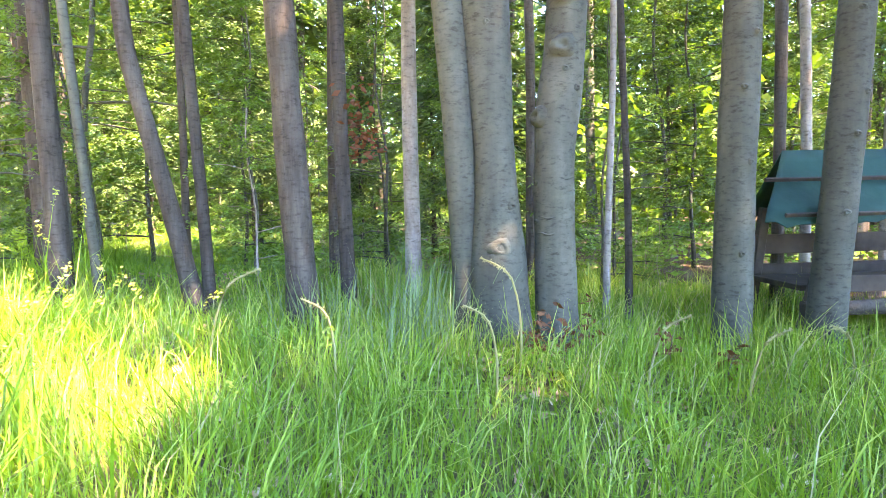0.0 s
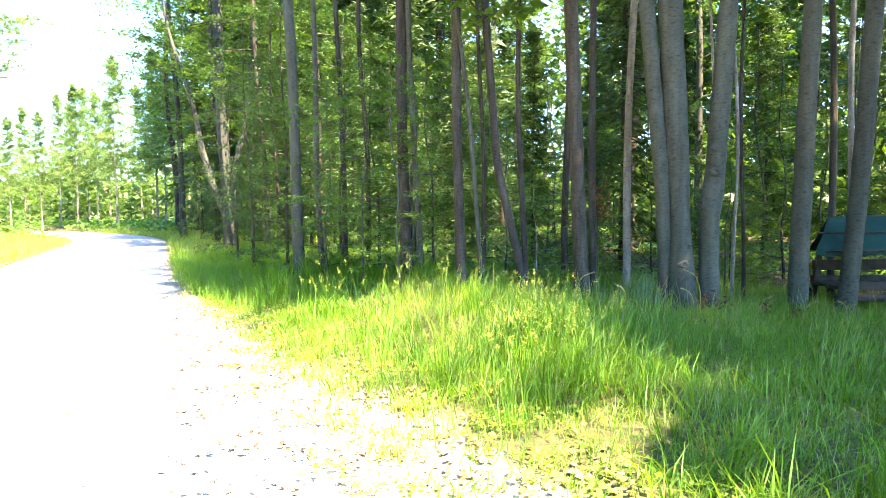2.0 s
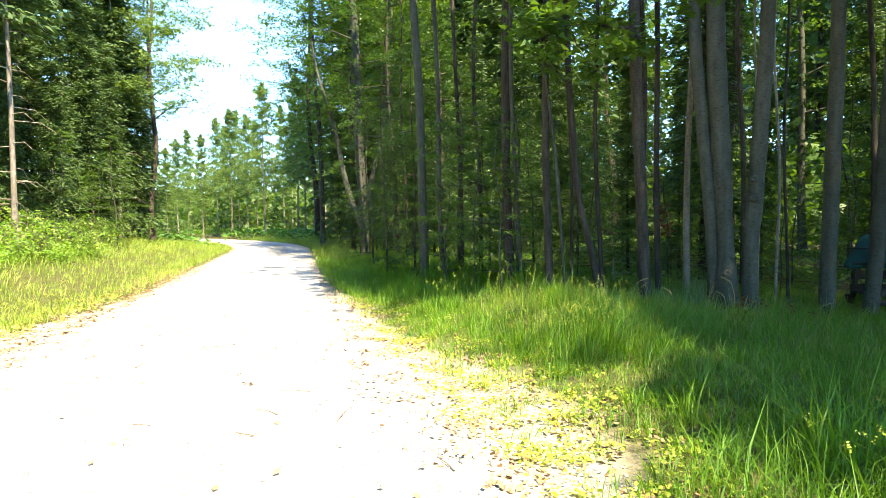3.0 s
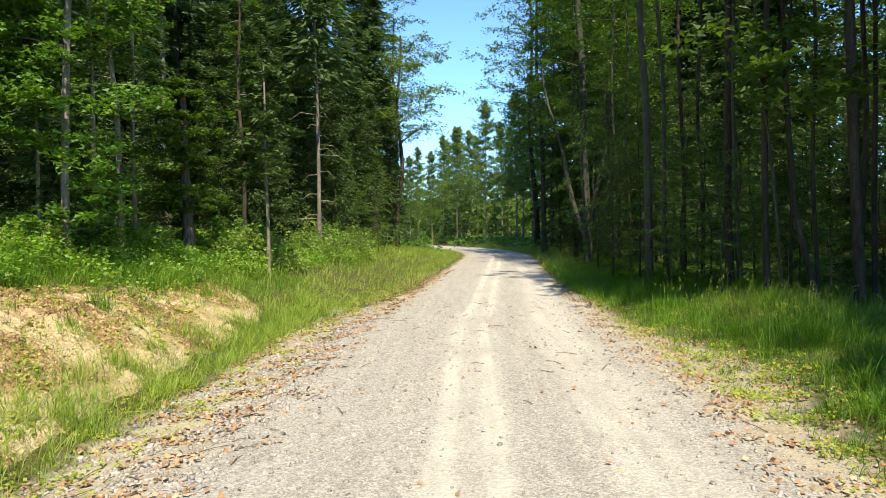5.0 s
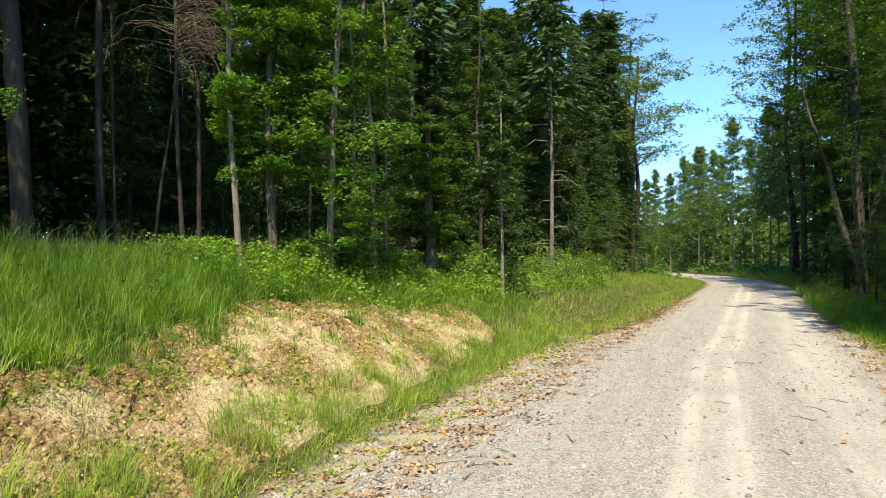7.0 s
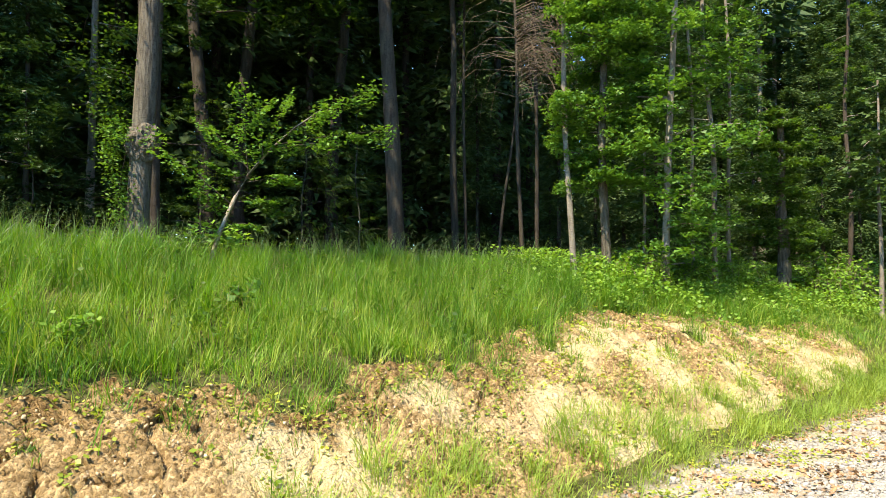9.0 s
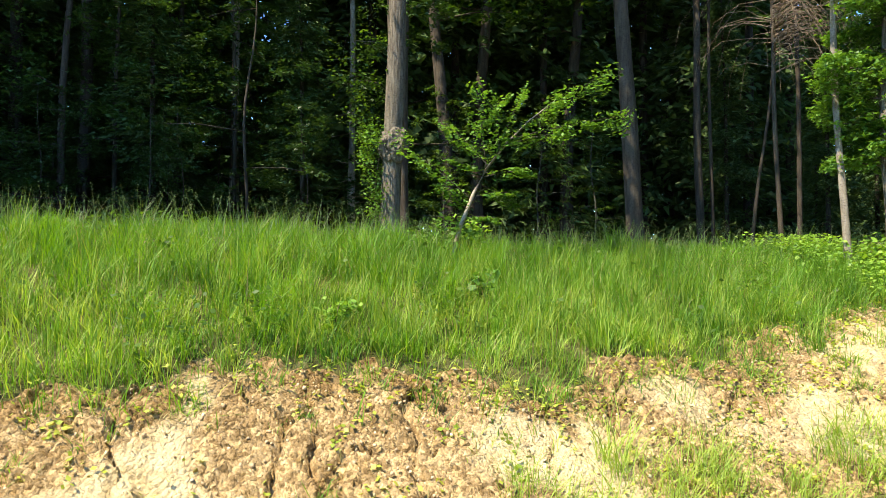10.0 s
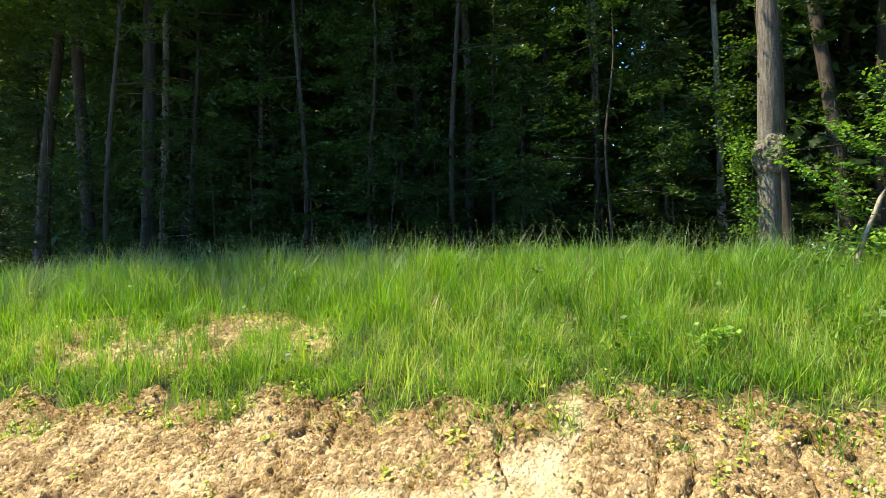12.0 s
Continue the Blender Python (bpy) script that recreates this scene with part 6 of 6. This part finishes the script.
pieces("verge_stone", 20000, (-3.0, -1.7), (0.5, 14), patch(31, 0.8, -0.3, 0.4), 0.018, 0.06, STONE, "pale broken stones along the road edge", "stone", 0.5)
pieces("verge_stone", 5000, (1.9, 3.0), (0.5, 14), patch(32, 0.8, -0.3, 0.4), 0.018, 0.05, STONE, "pale broken stones beside the verge", "stone", 0.4)
pieces("clod", 12000, (-5.9, -3.4), (-7, 11.5), lambda x, y: smooth(0.8, 1.0, soil_amount(x, y)) * (0.25 + 0.75 * patch(33, 0.9, -0.6, 0.2)(x, y)), 0.008, 0.034, CLOD, "crumbled clods of sandy earth on the bank", "earth", 0.8, 0.03)


def leaf_litter(name, n, xr, yr, keep, size, label, mat=LITTER):
    x, y = strew(n, xr, yr, keep)
    x = x + road_middle(y)
    c = np.stack([x, y, height(x, y) + rng.uniform(0.006, 0.03, len(x))], -1)
    return tagged(add_mesh(name, mesh_np(name, *leaf_quads(c, size, 0.86, 0.5, slim=0.72)), mat), label, "leaf litter", kind="stuff")


leaf_litter("fallen_leaf", 26000, (-3.1, -1.3), (0.8, 26), lambda x, y: patch(34, 0.8, -0.2, 0.4)(x, y) * smooth(1.4, 2.0, -x), 0.052, "brown fallen leaves along the edge of the road")
leaf_litter("fallen_leaf", 22000, (1.6, 4.0), (0.8, 26), lambda x, y: patch(35, 0.9, -0.2, 0.4)(x, y) * smooth(1.6, 2.1, x) * (1 - smooth(2.8, 3.4, x - verge_bulge(y))), 0.05, "brown fallen leaves on the verge")
leaf_litter("fallen_leaf", 1200, (-2, 2.2), (1.0, 16), patch(36, 1.2, 0.35, 0.7), 0.05, "stray brown leaves on the gravel")
leaf_litter("dry_leaf", 5000, (5.2, 9.6), (6.5, 14), patch(37, 1.4, -0.3, 0.4), 0.05, "dry beech leaves under the trunks")
tw = []
rt = np.random.default_rng(9)
for k in range(260):
    x, y = (rt.uniform(-2.8, 3.0) if k < 60 else rt.normal(-2.2, 0.35) if k < 300 else rt.normal(2.3, 0.3)), rt.uniform(1.5, 14)
    h, ln = rt.uniform(0, 3.14), rt.uniform(0.06, 0.3)
    pts = [(x + t * ln * math.cos(h), y + t * ln * math.sin(h), ground_z(x + t * ln * math.cos(h), y + t * ln * math.sin(h)) + 0.008 + 0.01 * (t == 0.5)) for t in (0, 0.5, 1)]
    tw.append(tube(pts, [0.005, 0.004, 0.002], 5))
tagged(add_mesh("twig", mesh_np("twig", *merge(tw)), TWIG), "thin dry twigs lying on the gravel road", "twig", kind="stuff")

# ---- single plants by the first row ----
AX, AY = math.cos(radians(FACE)), math.sin(radians(FACE))


def by_row(across, nearer):
    """A place set out from the twin beech: metres across the row and towards the road."""
    return 6.84 + across * AX + nearer * AY, 9.79 + across * AY - nearer * AX


for a, nr, tall in ((0.16, 0.35, 0.22), (0.24, 0.5, 0.2), (0.42, 0.25, 0.24), (0.7, 0.5, 0.2), (0.9, 0.6, 0.16), (0.1, 0.55, 0.14)):
    x, y = by_row(a, nr)
    plant_ob = stand("withered_sapling", x, y, a * 300, "withered sapling with curled brown leaves")
    plant_ob["category"] = "sapling"
    add_mesh("stem", mesh_np("stem", *tube([(0, 0, -0.02), (0.01, 0, tall * 0.5), (0.03, 0.01, tall)], [0.004, 0.003, 0.002], 6)), TWIG, plant_ob, shade=True)
    c = np.array([0.02, 0, tall * 0.75]) + rng.normal(0, 1, (34, 3)) * np.array([0.03, 0.03, tall * 0.24])
    tagged(add_mesh("foliage", mesh_np("foliage", *leaf_quads(c, 0.042, 0.05, 1.6, slim=0.45)), LEAF_BROWN, plant_ob, "curled brown leaves"), kind="stuff")
for a, nr, tall, way in ((0.02, 0.7, 0.62, -1), (-0.1, 0.95, 0.5, -1), (0.5, 0.8, 0.42, 1), (-0.7, 0.9, 0.5, -1), (0.85, 0.9, 0.38, 1), (-1.2, 0.8, 0.52, 1), (1.3, 0.8, 0.36, -1), (1.7, 0.7, 0.4, 1)):
    x, y = by_row(a, nr)
    st = stand("grass_stalk", x, y, FACE, "tall pale arching grass stalk")
    st["category"] = "grass"
    q = np.linspace(0, 1, 10)
    line = np.stack([way * 0.2 * tall * (q ** 3) * 1.6 + 0.05 * q, 0.02 * q, tall * (q - 0.22 * np.maximum(q - 0.7, 0) * 3)], -1)
    add_mesh("stem", mesh_np("stem", *tube(line, np.linspace(0.006, 0.0035, 10), 6)), STRAW, st, shade=True)
    c = np.stack([np.interp(np.linspace(6, 9, 60), np.arange(10), line[:, k]) for k in range(3)], -1) + rng.normal(0, 0.004, (60, 3))
    tagged(add_mesh("seed_head", mesh_np("seed_head", *leaf_quads(c, 0.016, 0.2, axis=np.tile([0.5 * way, 0, -0.5], (60, 1)) + rng.normal(0, 0.25, (60, 3)), slim=0.35)), STRAW, st), kind="stuff")
# reeds beside the twin beech, and flowering grass at the sunny edge
def stems(name, places, tall, wide, mat, label, heads=0, head_mat=HERB):
    x, y = places[:, 0], places[:, 1]
    t = tall * rng.uniform(0.6, 1.15, len(x))
    v, f = blades(x, y, height(x, y) - 0.01, t, np.full(len(x), wide), 0.16, 0.35)
    ob = tagged(add_mesh(name, mesh_np(name, v, f), mat), label, "grass", kind="stuff")
    if heads:
        blade = v.reshape(-1, 5, 3)
        down = rng.uniform(0, 0.24, (len(blade) * heads, 1))
        c = blade[:, 4].repeat(heads, 0) * (1 - down) + blade[:, 2:4].mean(1).repeat(heads, 0) * down + rng.normal(0, 0.007, (len(down), 3))
        tagged(add_mesh("seed_head", mesh_np("seed_head", *leaf_quads(c, 0.015, 0.2, slim=0.45)), head_mat, ob, "pale seed heads"), kind="stuff")
    return ob


stems("reed_grass", np.array([by_row(rng.normal(-0.42, 0.17), rng.uniform(-0.1, 0.5)) for _ in range(120)]), 0.46, 0.008, GRASS_BLUE, "tall pale reed grass beside the twin beech")
stems("reed_grass", np.array([by_row(rng.normal(-0.95, 0.12), rng.uniform(-0.6, 0.2)) for _ in range(90)]), 0.36, 0.007, GRASS_BLUE, "pale reed grass in the clearing")
stems("flowering_grass", np.array([q for q in ((rng.uniform(3.2, 5.4), rng.uniform(3.0, 12.5)) for _ in range(260)) if clear_of_camera(np.array([q[0]]), np.array([q[1]]))[0] > 1.6]), 0.62, 0.005, GRASS, "flowering grass with yellow-green heads on the sunny verge", 16)
def clump(n):
    q = rng.uniform(0, 1, n)
    return np.stack([3.55 + 1.15 * q + rng.normal(0, 0.2, n), 7.55 + 1.9 * q + rng.normal(0, 0.25, n)], -1)


near = clump(520)
near = near[clear_of_camera(near[:, 0], near[:, 1]) > 0.85]
stems("flowering_grass", near[:170], 0.56, 0.006, GRASS, "clump of flowering grass with yellow-green heads in the sun", 18)
stems("sunny_tuft", near[170:], 0.46, 0.009, GRASS, "clump of broad bright grass blades in the sun")
stems("flowering_grass", np.array([(rng.uniform(-9.6, -7.8), rng.uniform(-7.0, 13)) for _ in range(1100)]), 0.6, 0.006, GRASS_BLUE, "tall seeding grass along the crest of the bank", 7, GRASS_BLUE)
HAZE = leaf_material("grass_head", (0.16, 0.15, 0.06), (0.24, 0.2, 0.09), (0.34, 0.28, 0.14), (1.2, 1.1, 0.8), 0.35, 0.6)


def seed_haze(name, n, xr, yr, keep, tall, label):
    """Hair-thin flowering stalks with loose reddish heads above the bank grass."""
    x, y = strew(n, xr, yr, keep)
    t = tall * rng.uniform(0.7, 1.2, len(x))
    v, f = blades(x, y, height(x, y), t, np.full(len(x), 0.003), 0.18, 0.3)
    ob = tagged(add_mesh(name, mesh_np(name, v, f), GRASS_DRY), label, "grass", kind="stuff")
    tips = v.reshape(-1, 5, 3)[:, 4]
    c = tips.repeat(5, 0) + rng.normal(0, 1, (len(tips) * 5, 3)) * np.array([0.022, 0.022, 0.045])
    tagged(add_mesh("seed_head", mesh_np("seed_head", *leaf_quads(c, 0.013, 0.1, slim=0.45)), HAZE, ob, "fine reddish-brown seed heads"), kind="stuff")


seed_haze("hair_grass", 6500, (-7.4, -4.9), (-8, 7), lambda x, y: bank_keep(x, y) * smooth(-0.4, 0.4, lumps(x, y, 1.5, 37, 2)), 0.47, "fine flowering grass standing above the bank")
